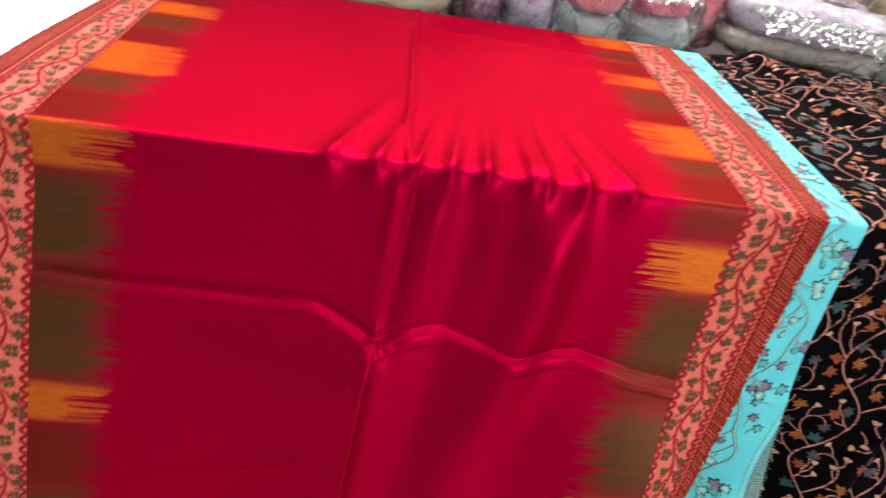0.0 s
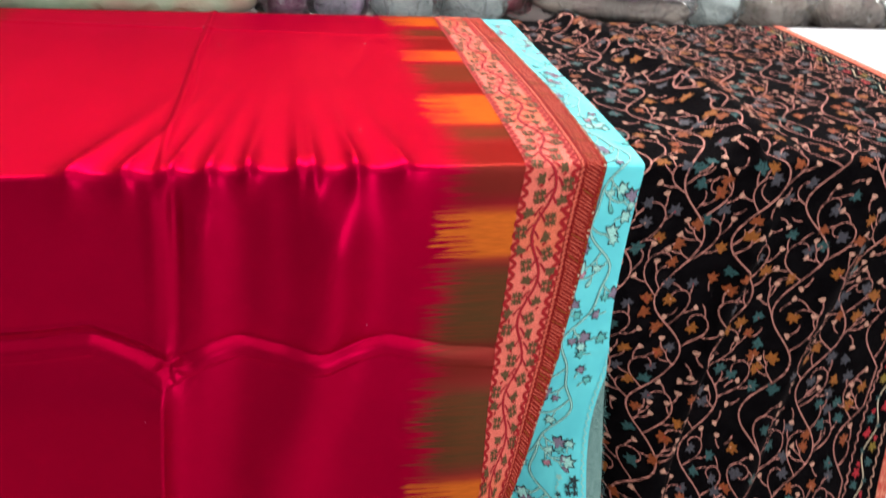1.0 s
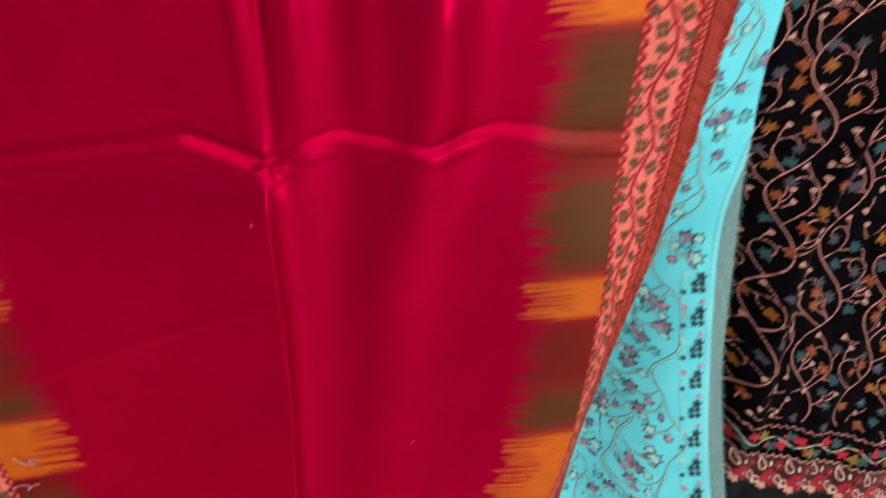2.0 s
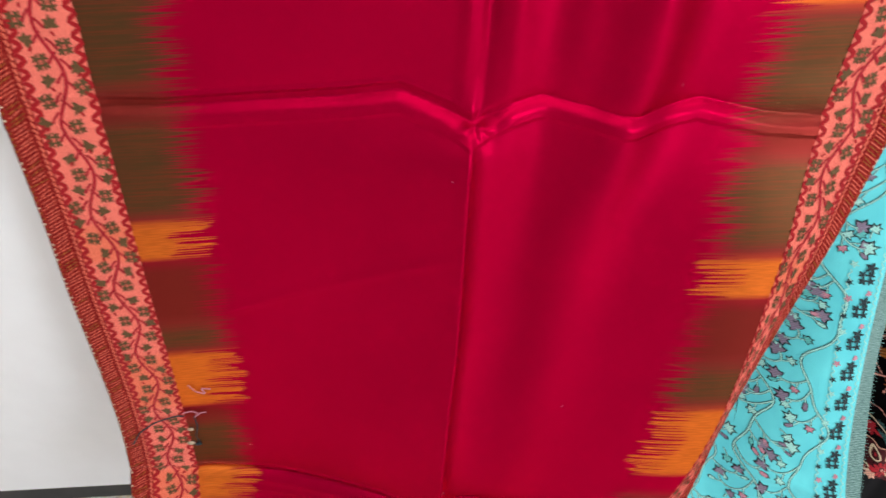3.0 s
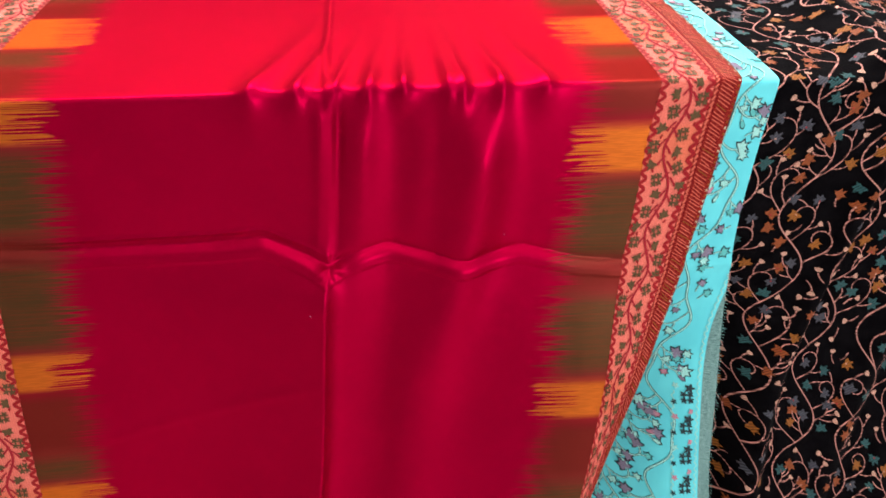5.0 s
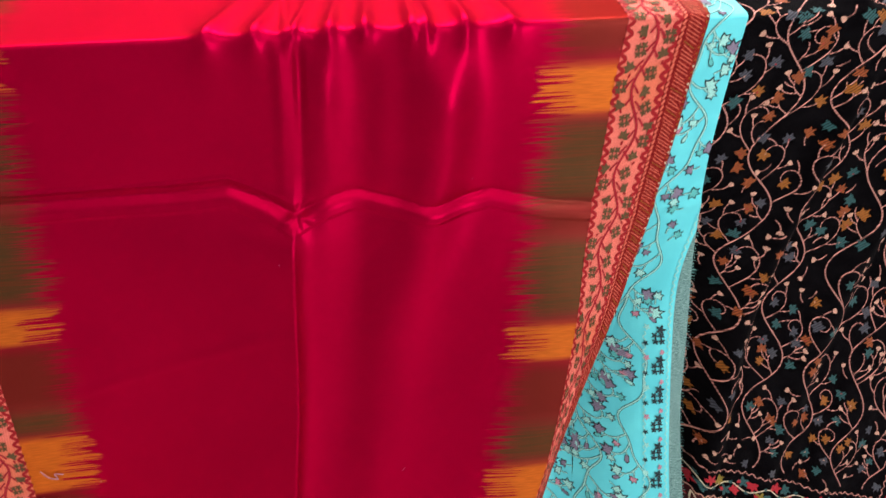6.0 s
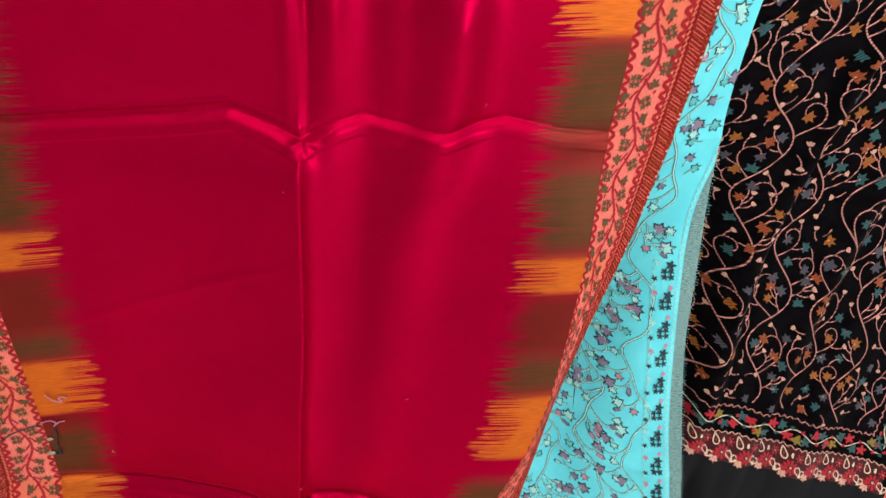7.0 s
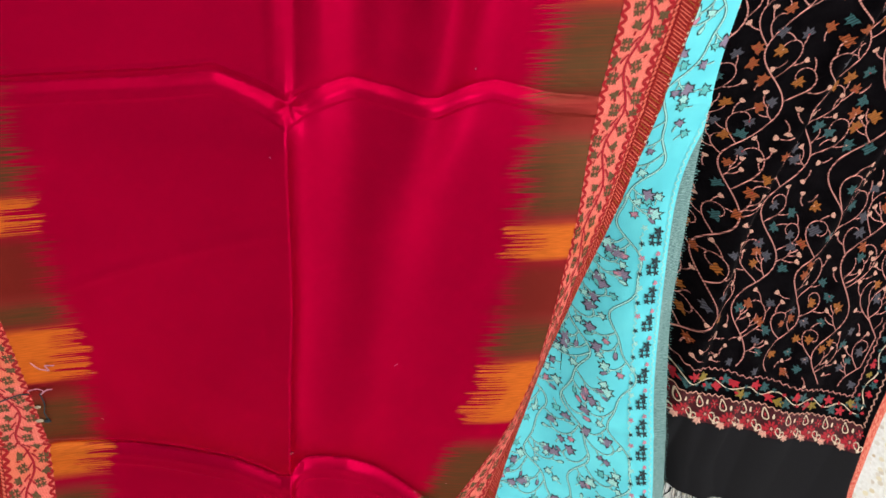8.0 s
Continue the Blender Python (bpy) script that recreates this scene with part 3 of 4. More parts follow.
def red_border(sign):
    rng = random.Random(5 + sign)
    pat = Pattern([T_BRICK, T_OLIVE, T_ORANGE, T_CREAM, T_CRIMSON, T_SALMON])
    s = sign
    w0, w1 = -0.428, 0.636
    pat.ribbon(wave_line(s * 0.2895, w0, w1, 0.0026, 0.0092), 0.0030, T_BRICK)
    pat.ribbon(wave_line(s * 0.3290, w0, w1, 0.0026, 0.0092), 0.0034, T_BRICK)
    # loops beside the scallops, then slanting stitches and a gold-dotted selvage
    w = w0
    while w < w1:
        pat.leaf((s * 0.3345, w), 0.0030, 1.57 + s * 0.5, T_SALMON, 0.0006, "bud")
        pat.leaf((s * 0.3530, w + 0.001), 0.0014, 0.0, T_ORANGE if rng.random() < 0.6 else T_CREAM, 0.0006, "flower")
        w += 0.0046
    w = w0
    while w < w1 - 0.004:
        a, b = 0.3375 + rng.uniform(0, 0.002), 0.3515 - rng.uniform(0, 0.003)
        k = np.linspace(0, 1, 4)
        pat.ribbon(np.stack([s * (a + (b - a) * k), w + 0.0062 * k], 1), 0.0007, T_SALMON if rng.random() < 0.8 else T_ORANGE, 0.0005)
        w += 0.0029
    period = 0.070
    def vine(t):
        return s * 0.309 + 0.0058 * math.sin(t / period * 2 * math.pi)
    t = np.linspace(w0, w1, 260)
    pat.ribbon(np.stack([s * 0.309 + 0.0058 * np.sin(t / period * 2 * np.pi), t], 1), 0.0023, T_CRIMSON, 0.0006)
    w, i = w0 + 0.006, 0
    while w < w1 - 0.008:
        for sd in (-1, 1):
            cw = w + (0.0045 if sd > 0 else 0)
            stem = vine(cw)
            lo, hi = s * 0.309 - 0.0158, s * 0.309 + 0.0158
            cu = min(hi, max(lo, stem + sd * 0.0108))
            twig, end = curl((stem, cw - 0.006), math.pi / 2 - sd * 0.9, 0.0075, 30 * sd, 60 * sd, 6)
            pat.ribbon(twig, 0.0016, T_CRIMSON, 0.0006)
            pat.leaf(twig[-1], 0.0026, end, T_CRIMSON, 0.0007, "bud")
            if (i + (sd > 0)) % 2:
                turn = rng.uniform(0.3, 0.9)
                for q in range(4):
                    a = q * math.pi / 2 + turn
                    pat.leaf((cu + 0.0033 * math.cos(a), cw + 0.0036 * math.sin(a)), 0.0036, a, T_OLIVE, 0.0007, "flower")
                pat.leaf((cu, cw), 0.0011, 0.0, T_SALMON, 0.0009, "flower")
            else:
                pat.leaf((cu, cw), 0.0058, rng.uniform(0, 6), T_OLIVE, 0.0007, "maple")
                pat.leaf((cu + rng.uniform(-0.002, 0.002), cw + 0.0052), 0.0024, rng.uniform(0, 6), T_BRICK, 0.0008, "bud")
        w += 0.0135
        i += 1
    return pat.lay("border_pattern", red_surface, red, "salmon border with brick-red vine and olive flowers")


red_border(1)
red_border(-1)


# ================= turquoise shawl =================
_cw = np.array([-0.43, -0.24, -0.14, -0.05, 0.0, 0.05, 0.12, 0.17, 0.21, 0.25, 0.30, 0.36, 0.45, 0.53, 0.58, 0.70])
_co = np.array([0.418, 0.411, 0.410, 0.406, 0.402, 0.395, 0.390, 0.391, 0.391, 0.394, 0.396, 0.395, 0.401, 0.407, 0.412, 0.425])
_cb = np.array([0.430, 0.423, 0.422, 0.418, 0.414, 0.407, 0.402, 0.394, 0.381, 0.378, 0.380, 0.383, 0.387, 0.394, 0.398, 0.408])


def cyan_surface(u, w):
    edge, seam = smooth_interp(w, _cw, _co), smooth_interp(w, _cw, _cb)
    seam = np.minimum(seam, edge + 0.012)
    x = seam + u
    x = np.minimum(x, edge)
    tuck = sstep(0.10, 0.42, w) * sstep(0.385, 0.27, x) * 0.055
    p = drape(x, w, 0.0045, 0.0034 * np.sin(x * 60 + w * 16) * sstep(0.05, 0.3, w) + 0.0016 * gauss(w - 0.155, 0.004) + 0.002 * gauss(w - 0.50, 0.004))
    p[..., 1] += tuck
    return p


us = np.concatenate([np.linspace(-0.26, -0.002, 90), np.linspace(0.0, 0.036, 30)])
ws = np.unique(np.concatenate([np.linspace(-0.434, 0.715, 300), np.linspace(-0.03, 0.04, 50)]))
cyan = sheet("turquoise_shawl", cyan_surface, us, ws, M_CYAN, "turquoise wool shawl with vine embroidery and silvery selvage", "shawl")


def outlined(pat, c, size, ang, mat, kind="maple"):
    pat.leaf(c, size * 1.18, ang, T_INK, 0.0006, kind)
    pat.leaf(c, size * 0.88, ang, mat, 0.0009, kind)


def cyan_vines():
    rng = random.Random(11)
    pat = Pattern([T_INK, T_PALE, T_SKY, T_LILAC, T_ROSE, T_TEAL, T_GREY])

    def stem(line, wd):
        pat.ribbon(line, wd * 1.6, T_INK, 0.0005)
        pat.ribbon(line, wd * 0.95, T_PALE, 0.0008)
    def inner(p, gap):
        """Clear of the cloth's edge, and lower down of the flower column."""
        return (p[:, 0] < np.where(p[:, 1] < 0.27, -0.015, -gap)).all()
    mains = []
    t = np.linspace(-0.42, 0.66, 260)
    for u0 in (-0.034, -0.078, -0.122, -0.166, -0.210):
        main = np.stack([u0 + 0.012 * np.sin(t * 55 + rng.uniform(0, 6)) + 0.003 * np.sin(t * 140 + u0 * 90), t], axis=1)
        stem(main, 0.0013)
        pat.note(main, None)
        mains.append(main)
    for reach in ((0.038, 0.056), (0.026, 0.036), (0.018, 0.026), (0.012, 0.018), (0.008, 0.012)):
        for main in mains:
            i, sd = rng.randrange(2, 6), 1
            while i < len(main) - 4:
                line, a = curl(main[i], math.pi / 2 - sd * rng.uniform(0.4, 0.9), rng.uniform(*reach), sd * 12, -sd * rng.uniform(90, 190), 14)
                if inner(line, 0.030) and pat.clear(line[4:], 0.0033):
                    pat.note(line, None)
                    stem(line, 0.0011)
                    outlined(pat, line[-1], rng.uniform(0.0058, 0.0074), a, rng.choice([T_LILAC, T_LILAC, T_LILAC, T_PALE]))
                    for k, s2 in ((5, sd), (8, -sd), (11, sd)):
                        d = line[k + 1] - line[k - 1]
                        tw, ta = curl(line[k], math.atan2(d[1], d[0]) + s2 * 0.9, rng.uniform(0.006, 0.010), -s2 * 30, -s2 * 90, 5)
                        if inner(tw, 0.028) and pat.clear(tw[3:], 0.0026):
                            stem(tw, 0.0009)
                            pat.note(tw[2:], None)
                            outlined(pat, tw[-1], rng.uniform(0.0040, 0.0052), ta, rng.choice([T_PALE, T_PALE, T_SKY, T_LILAC, T_ROSE]), rng.choice(["bud", "maple"]))
                i += rng.choice([3, 4, 5])
                sd = -sd
    for _ in range(2600):
        c = np.array([rng.uniform(-0.21, -0.015), rng.uniform(-0.42, 0.62)])
        tw, ta = curl(c, rng.uniform(0, 6), 0.008, 40, 120, 5)
        if inner(tw, 0.032) and pat.clear(tw, 0.0062):
            stem(tw, 0.0009)
            pat.note(tw, None)
            outlined(pat, tw[-1], rng.uniform(0.0044, 0.0060), ta, rng.choice([T_LILAC, T_PALE, T_SKY]))
    # the column of dark flowers beside the selvage
    w = 0.285
    while w < 0.70:
        c = np.array([-0.013, w])
        for q in range(4):
            a = q * math.pi / 2 + 0.7
            pat.leaf(c + 0.0040 * np.array([math.cos(a), math.sin(a)]), 0.0037, a, T_INK, 0.0010, "flower")
        pat.leaf(c + np.array([0.002, -0.009]), 0.0052, 1.2, T_INK, 0.0010, "flower")
        pat.leaf(c + np.array([-0.011, 0.006]), 0.0030, 0.4, T_INK, 0.0010, "flower")
        pat.leaf(c + np.array([0.003, 0.013]), 0.0032, 0.3, T_ROSE, 0.0010, "maple")
        pat.leaf(c + np.array([-0.010, -0.010]), 0.0034, 0.3, rng.choice([T_ROSE, T_PALE]), 0.0010, "flower")
        w += 0.030
    pat.ribbon(wave_line(-0.0035, 0.15, 0.70, 0.0012, 0.007), 0.0009, T_PALE, 0.0009)
    pat.ribbon(wave_line(-0.0250, 0.28, 0.70, 0.0012, 0.007), 0.0009, T_PALE, 0.0009)
    return pat.lay("vine_embroidery", cyan_surface, cyan, "dark-outlined vines with lilac and pale aqua leaves")


cyan_vines()


# ================= black shawl =================
_bw = np.array([-0.44, -0.22, 0.0, 0.10, 0.32, 0.46, 0.56, 0.66])
_bi = np.array([0.415, 0.408, 0.403, 0.398, 0.385, 0.378, 0.375, 0.374])       # the row's place near the turquoise cloth
_bo = np.array([0.828, 0.817, 0.775, 0.745, 0.697, 0.668, 0.662, 0.700])       # the outer selvage


def black_surface(u, v):
    """u: across, v: along the cloth, whose rows sink to one side as it hangs."""
    fall = np.interp(v, [-0.44, 0.0, 0.505, 0.545, 0.583, 0.732], [-0.44, 0.0, 0.434, 0.464, 0.499, 0.592])
    f = (u - 0.40) / 0.357
    x = smooth_interp(fall, _bw, _bi) * (1 - f) + smooth_interp(fall, _bw, _bo) * f
    w = fall + np.interp(x, [0.30, 0.40, 0.47, 0.573, 0.657, 0.70], [-0.030, -0.016, 0.0, 0.032, 0.058, 0.072]) * sstep(0.08, 0.45, v)
    hang = sstep(0.0, 0.10, w)
    q1 = x - np.interp(w, [0.0, 0.28, 0.55], [0.53, 0.45, 0.40])
    q2 = x - np.interp(w, [0.0, 0.27, 0.55], [0.63, 0.545, 0.46])
    r = hang * (0.011 * gauss(q1, 0.013) - 0.006 * gauss(q1 - 0.024, 0.014) + 0.010 * gauss(q2, 0.018) - 0.004 * gauss(q2 - 0.03, 0.02))
    r = r + hang * 0.006 * np.sin(x * 48 + w * 14) * sstep(0.22, 0.50, w)
    top = 1 - sstep(-0.02, 0.0, w)
    q3 = x - np.interp(-w, [0.0, 0.1, 0.22, 0.44], [0.503, 0.515, 0.532, 0.497])
    r = r + top * (0.016 * np.where(q3 < 0, gauss(q3, 0.020), gauss(q3, 0.006)) + 0.005 * gauss(q3 - 0.034, 0.012)) + 0.004 * gauss(x - 0.50, 0.012) * gauss(w, 0.02)
    p = drape(x, w, 0.002, np.maximum(r, -0.001))
    p[..., 1] += sstep(0.08, 0.33, w) * sstep(0.445, 0.38, x) * 0.050      # tucked in behind the turquoise cloth
    return p


HEM = 0.732
us = np.linspace(0.30, 0.757, 170)
ws = np.unique(np.concatenate([np.linspace(-0.44, HEM, 300), np.linspace(-0.03, 0.04, 50)]))
black = sheet("black_shawl", black_surface, us, ws, M_BLACK, "black wool shawl with copper vine embroidery hanging over the counter", "shawl")


def black_vines():
    rng = random.Random(21)
    pat = Pattern([T_STEM, T_PEACH, T_ORANGE, T_RUST, T_TEAL, T_GREY, T_CREAM, T_CRIMSON])
    lo, hi = -0.435, 0.500
    u_hi = 0.700

    def inside(p):
        return (p[:, 0] > 0.31) & (p[:, 0] < u_hi) & (p[:, 1] < hi) & (p[:, 1] > lo)

    spots = []

    def free(c, gap):
        for s in spots:
            if (s[0] - c[0]) ** 2 + (s[1] - c[1]) ** 2 < gap * gap:
                return False
        spots.append(tuple(c))
        return True

    def head(c, a):
        c = np.asarray(c)
        if not free(c, 0.0110):
            return
        mat = rng.choice([T_ORANGE, T_ORANGE, T_RUST, T_RUST, T_TEAL, T_TEAL, T_GREY, T_GREY, T_GREY])
        pat.leaf(c, rng.uniform(0.0062, 0.0080), a + rng.uniform(-0.5, 0.5), mat, 0.0007)
        if rng.random() < 0.25:
            pat.leaf(c, 0.0012, a, rng.choice([T_PEACH, T_CRIMSON]), 0.0011, "flower")

    def bud(c, a):
        c = np.asarray(c)
        if free(c, 0.0075):
            for da in (-0.5, 0.0, 0.5):
                tip = c + 0.0026 * np.array([math.cos(a + da), math.sin(a + da)])
                pat.leaf(tip, 0.0029, a + da, T_PEACH, 0.0008, "bud")

    mains = []
    for col in range(7):
        u0 = 0.330 + col * 0.060
        ph, lam = col * 2.2 + rng.uniform(-0.5, 0.5), rng.uniform(0.105, 0.125)
        t = np.linspace(lo, hi, 230)
        main = np.stack([u0 + 0.017 * np.sin(t / lam * 2 * np.pi + ph) + 0.003 * np.sin(t * 31 + col), t], axis=1)
        main = main[inside(main)]
        if len(main) > 20:
            pat.ribbon(main, 0.0014, T_STEM)
            pat.note(main, None)
            mains.append(main)
    for reach in ((0.058, 0.080), (0.042, 0.058), (0.030, 0.042), (0.018, 0.028), (0.012, 0.020)):
        for main in mains:
            i = rng.randrange(2, 6)
            while i < len(main) - 4:
                for sd in ((1, -1) if rng.random() < 0.5 else (-1, 1)):
                    # branches point up towards the counter's edge and roll inwards
                    heading = -math.pi / 2 + sd * rng.uniform(0.45, 1.0)
                    line, a = curl(main[i], heading, rng.uniform(*reach), sd * 14, -sd * rng.uniform(90, 190), 18)
                    if not inside(line).all() or not pat.clear(line[5:], 0.0044):
                        continue
                    pat.ribbon(line, np.linspace(0.0012, 0.0009, len(line)), T_STEM)
                    pat.note(line, None)
                    head(line[-1], a)
                    for k, s2 in ((5, sd), (8, -sd), (11, sd), (14, sd)):
                        d = line[k + 1] - line[k - 1]
                        tw, ta = curl(line[k], math.atan2(d[1], d[0]) + s2 * 0.9, rng.uniform(0.009, 0.017), -s2 * 30, -s2 * 90, 7)
                        if inside(tw).all() and pat.clear(tw[4:], 0.0032):
                            pat.ribbon(tw, 0.0011, T_STEM)
                            pat.note(tw[2:], None)
                            head(tw[-1], ta) if rng.random() < 0.45 else bud(tw[-1], ta)
                i += rng.choice([3, 4, 5])
    # bare ground left over: small loose sprigs
    for _ in range(5000):
        c = np.array([rng.uniform(0.315, u_hi - 0.005), rng.uniform(lo, hi - 0.004)])
        if rng.random() < 0.45:
            if pat.clear([c], 0.0068) and all((s[0] - c[0]) ** 2 + (s[1] - c[1]) ** 2 > 0.0135 ** 2 for s in spots):
                head(c, rng.uniform(0, 6))
        elif all((s[0] - c[0]) ** 2 + (s[1] - c[1]) ** 2 > 0.0105 ** 2 for s in spots):
            a = rng.uniform(0, 6)
            tw, ta = curl(c, a, 0.012, 40, 120, 6)
            if inside(tw).all() and pat.clear(tw, 0.0052):
                pat.ribbon(tw, 0.0011, T_STEM)
                pat.note(tw, None)
                bud(tw[-1], ta)
    return pat.lay("vine_embroidery", black_surface, black, "copper vines with amber, rust, teal and slate leaves")


black_vines()


def black_border():
    rng = random.Random(33)
    pat = Pattern([T_CREAM, T_CRIMSON, T_TEAL, T_MAROON, T_PEACH, T_STEM, T_GOLDOLIVE, T_INK])

    def across(v, amp, per, wd, mat, lift=0.0006, u1=0.735):
        k = int((u1 - 0.31) / per * 6)
        t = np.linspace(0.31, u1, k)
        pat.ribbon(np.stack([t, v + amp * np.sin(t / per * 2 * np.pi)], axis=1), wd, mat, lift)

    across(0.505, 0.0016, 0.0095, 0.0013, T_STEM, u1=0.705)
    across(0.545, 0.0016, 0.0095, 0.0013, T_PEACH, u1=0.735)
    across(0.564, 0.0, 0.0095, 0.037, T_MAROON, 0.0004)
    t = np.linspace(0.31, 0.72, 160)
    pat.ribbon(np.stack([t, 0.525 + 0.0055 * np.sin(t * 125)], axis=1), 0.0014, T_CREAM, 0.0008)
    u, i = 0.314, 0
    while u < 0.725:
        up = 1 if math.sin(u * 125) < 0 else -1
        c = (u, 0.525 + 0.0070 * up)
        pat.leaf(c, 0.0090, rng.uniform(0, 6), (T_TEAL, T_CRIMSON, T_TEAL, T_CRIMSON, T_GOLDOLIVE)[i % 5], 0.0007, "flower" if i % 2 else "maple")
        pat.leaf((u + 0.006, 0.525 - 0.006 * up), 0.0036, rng.uniform(0, 6), (T_CRIMSON, T_TEAL)[i % 2], 0.0009, "maple")
        u += 0.0115
        i += 1
    # paisleys and rosettes on the maroon band
    def teardrop(c, size, turn):
        a = np.linspace(0.0, 2 * np.pi, 15)
        x, y = size * (0.55 * np.cos(a) + 0.35 * np.cos(a / 2) ** 6), size * 0.52 * np.sin(a) * np.sin(a / 2) ** 0.8
        k, l = math.cos(turn), math.sin(turn)
        pat.ribbon(np.stack([c[0] + x * k - y * l, c[1] + x * l + y * k], 1), 0.0015, T_CREAM, 0.0009)
        pat.leaf(c, size * 0.24, turn, T_CRIMSON, 0.0008, "bud")

    def rosette(c, size, n):
        for q in range(n):
            a = q * 2 * math.pi / n
            pat.leaf((c[0] + size * 0.62 * math.cos(a), c[1] + size * 0.62 * math.sin(a)), size * 0.46, a, T_CRIMSON, 0.0009, "bud")
        pat.leaf(c, size * 0.26, 0.0, T_PEACH, 0.0013, "flower")
    u = 0.316
    while u < 0.735:
        teardrop((u, 0.556), 0.0098, -1.9)
        rosette((u + 0.0105, 0.570), 0.0098, 9)
        pat.leaf((u + 0.0105, 0.554), 0.0040, 1.57, T_CREAM, 0.0009, "bud")
        teardrop((u + 0.021, 0.572), 0.0090, 1.0)
        rosette((u + 0.021, 0.556), 0.0058, 6)
        teardrop((u + 0.0275, 0.575), 0.0074, 2.2)
        pat.leaf((u + 0.001, 0.578), 0.0074, 1.57, T_PEACH, 0.0009, "maple")
        pat.leaf((u + 0.001, 0.571), 0.0048, 1.57, T_CRIMSON, 0.0011, "maple")
        u += 0.033
    # the band along the side selvage
    pat.ribbon(wave_line(0.704, -0.435, 0.505, 0.0014, 0.0095), 0.0013, T_STEM, 0.0006)
    pat.ribbon(wave_line(0.735, -0.435, 0.545, 0.0014, 0.0095), 0.0013, T_PEACH, 0.0006)
    t = np.linspace(-0.435, 0.52, 320)
    pat.ribbon(np.stack([0.7195 + 0.0045 * np.sin(t * 125), t], axis=1), 0.0013, T_CREAM, 0.0008)
    v, i = -0.43, 0
    while v < 0.53:
        sd = -1 if math.sin(v * 125) > 0 else 1
        pat.leaf((0.7195 + 0.0062 * sd, v), 0.0058, rng.uniform(0, 6), (T_TEAL, T_CRIMSON, T_GOLDOLIVE, T_TEAL, T_CRIMSON)[i % 5], 0.0007, "flower" if i % 2 else "maple")
        pat.leaf((0.7195 - 0.006 * sd, v + 0.005), 0.0034, rng.uniform(0, 6), (T_CRIMSON, T_TEAL)[i % 2], 0.0009, "maple")
        v += 0.0125
        i += 1
    return pat.lay("border_embroidery", black_surface, black, "teal and red flower border above a maroon paisley band")


black_border()


def black_fringe():
    rng = random.Random(8)
    verts, faces = [], []
    u = 0.302
    while u < 0.756:
        base = black_surface(np.array([u, u + 0.0009]), np.array([HEM, HEM]))
        dx, length = rng.uniform(-0.006, 0.006), rng.uniform(0.018, 0.034)
        k = len(verts)
        for s in range(5):
            f = s / 4
            for q in (0, 1):
                p = base[q].copy()
                p[0] += dx * f * f + (0.0004 * f if q == 0 else -0.0004 * f)
                p[1] -= 0.004 * math.sin(f * 3 + u * 900) + 0.25 * length * f
                p[2] -= length * f
                verts.append(tuple(p))
        faces += [(k + 2 * s, k + 2 * s + 1, k + 2 * s + 3, k + 2 * s + 2) for s in range(4)]
        u += rng.uniform(0.0009, 0.0018)
    ob = tagged(new("fringe", mesh_from("fringe", verts, faces, [M_BLACK])), "short ragged black fringe", kind="stuff")
    ob.parent = black


black_fringe()


# ================= packed goods behind the counter =================
def pillow(sx, sy, sz, seed, power=4.0, amp=0.006, freq=14.0, cuts=18, sag=0.0):
    """A soft block: a rounded box with dents and folds, standing on z = 0."""
    bm = bmesh.new()
    bmesh.ops.create_cube(bm, size=2.0)
    bmesh.ops.subdivide_edges(bm, edges=bm.edges[:], cuts=cuts, use_grid_fill=True)
    uv = bm.loops.layers.uv.new("UVMap")
    off = Vector((seed * 3.1, seed * 1.7, seed * 0.9))
    for v in bm.verts:
        c = v.co
        r = (abs(c.x) ** power + abs(c.y) ** power + abs(c.z) ** power) ** (1 / power)
        c = c / r
        p = Vector((c.x * sx / 2, c.y * sy / 2, c.z * sz / 2))
        q = p * freq + off
        n = noise.noise(q) + 0.5 * noise.noise(q * 2.3) + 0.6 * (0.5 - abs(noise.noise(q * 1.4 + off)))
        p += c.normalized() * n * amp
        p.z -= sag * (p.x / sx) ** 2
        v.co = p
    low = min(v.co.z for v in bm.verts)
    for v in bm.verts:
        v.co.z -= low
    for f in bm.faces:
        for l in f.loops:
            l[uv].uv = (l.vert.co.x * 4 + l.vert.co.y, l.vert.co.z * 4 + l.vert.co.y * 2)
    return bm


def folded(name, base, second):
    """A folded printed textile: a few uneven folds with crease shade in the colour, printed patches and woven specks.
    """
    m = Nodes(name)
    co = m.coords()
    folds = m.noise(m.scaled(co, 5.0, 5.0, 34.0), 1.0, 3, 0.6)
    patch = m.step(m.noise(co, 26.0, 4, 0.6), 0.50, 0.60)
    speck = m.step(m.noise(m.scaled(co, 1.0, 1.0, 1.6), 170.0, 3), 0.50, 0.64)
    # shade between the folds is painted in: the relief's lows get a darker base
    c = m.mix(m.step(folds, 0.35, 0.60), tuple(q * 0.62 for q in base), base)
    c = m.mix(m.math("MULTIPLY", patch, 0.65), c, second)
    m.link(m.mix(m.math("MULTIPLY", speck, 0.35), c, tuple(q * 0.7 for q in second)), m.b.inputs["Base Color"])
    m.b.inputs["Roughness"].default_value = 0.85
    m.bump(folds, 0.5, 0.006)
    return m.m


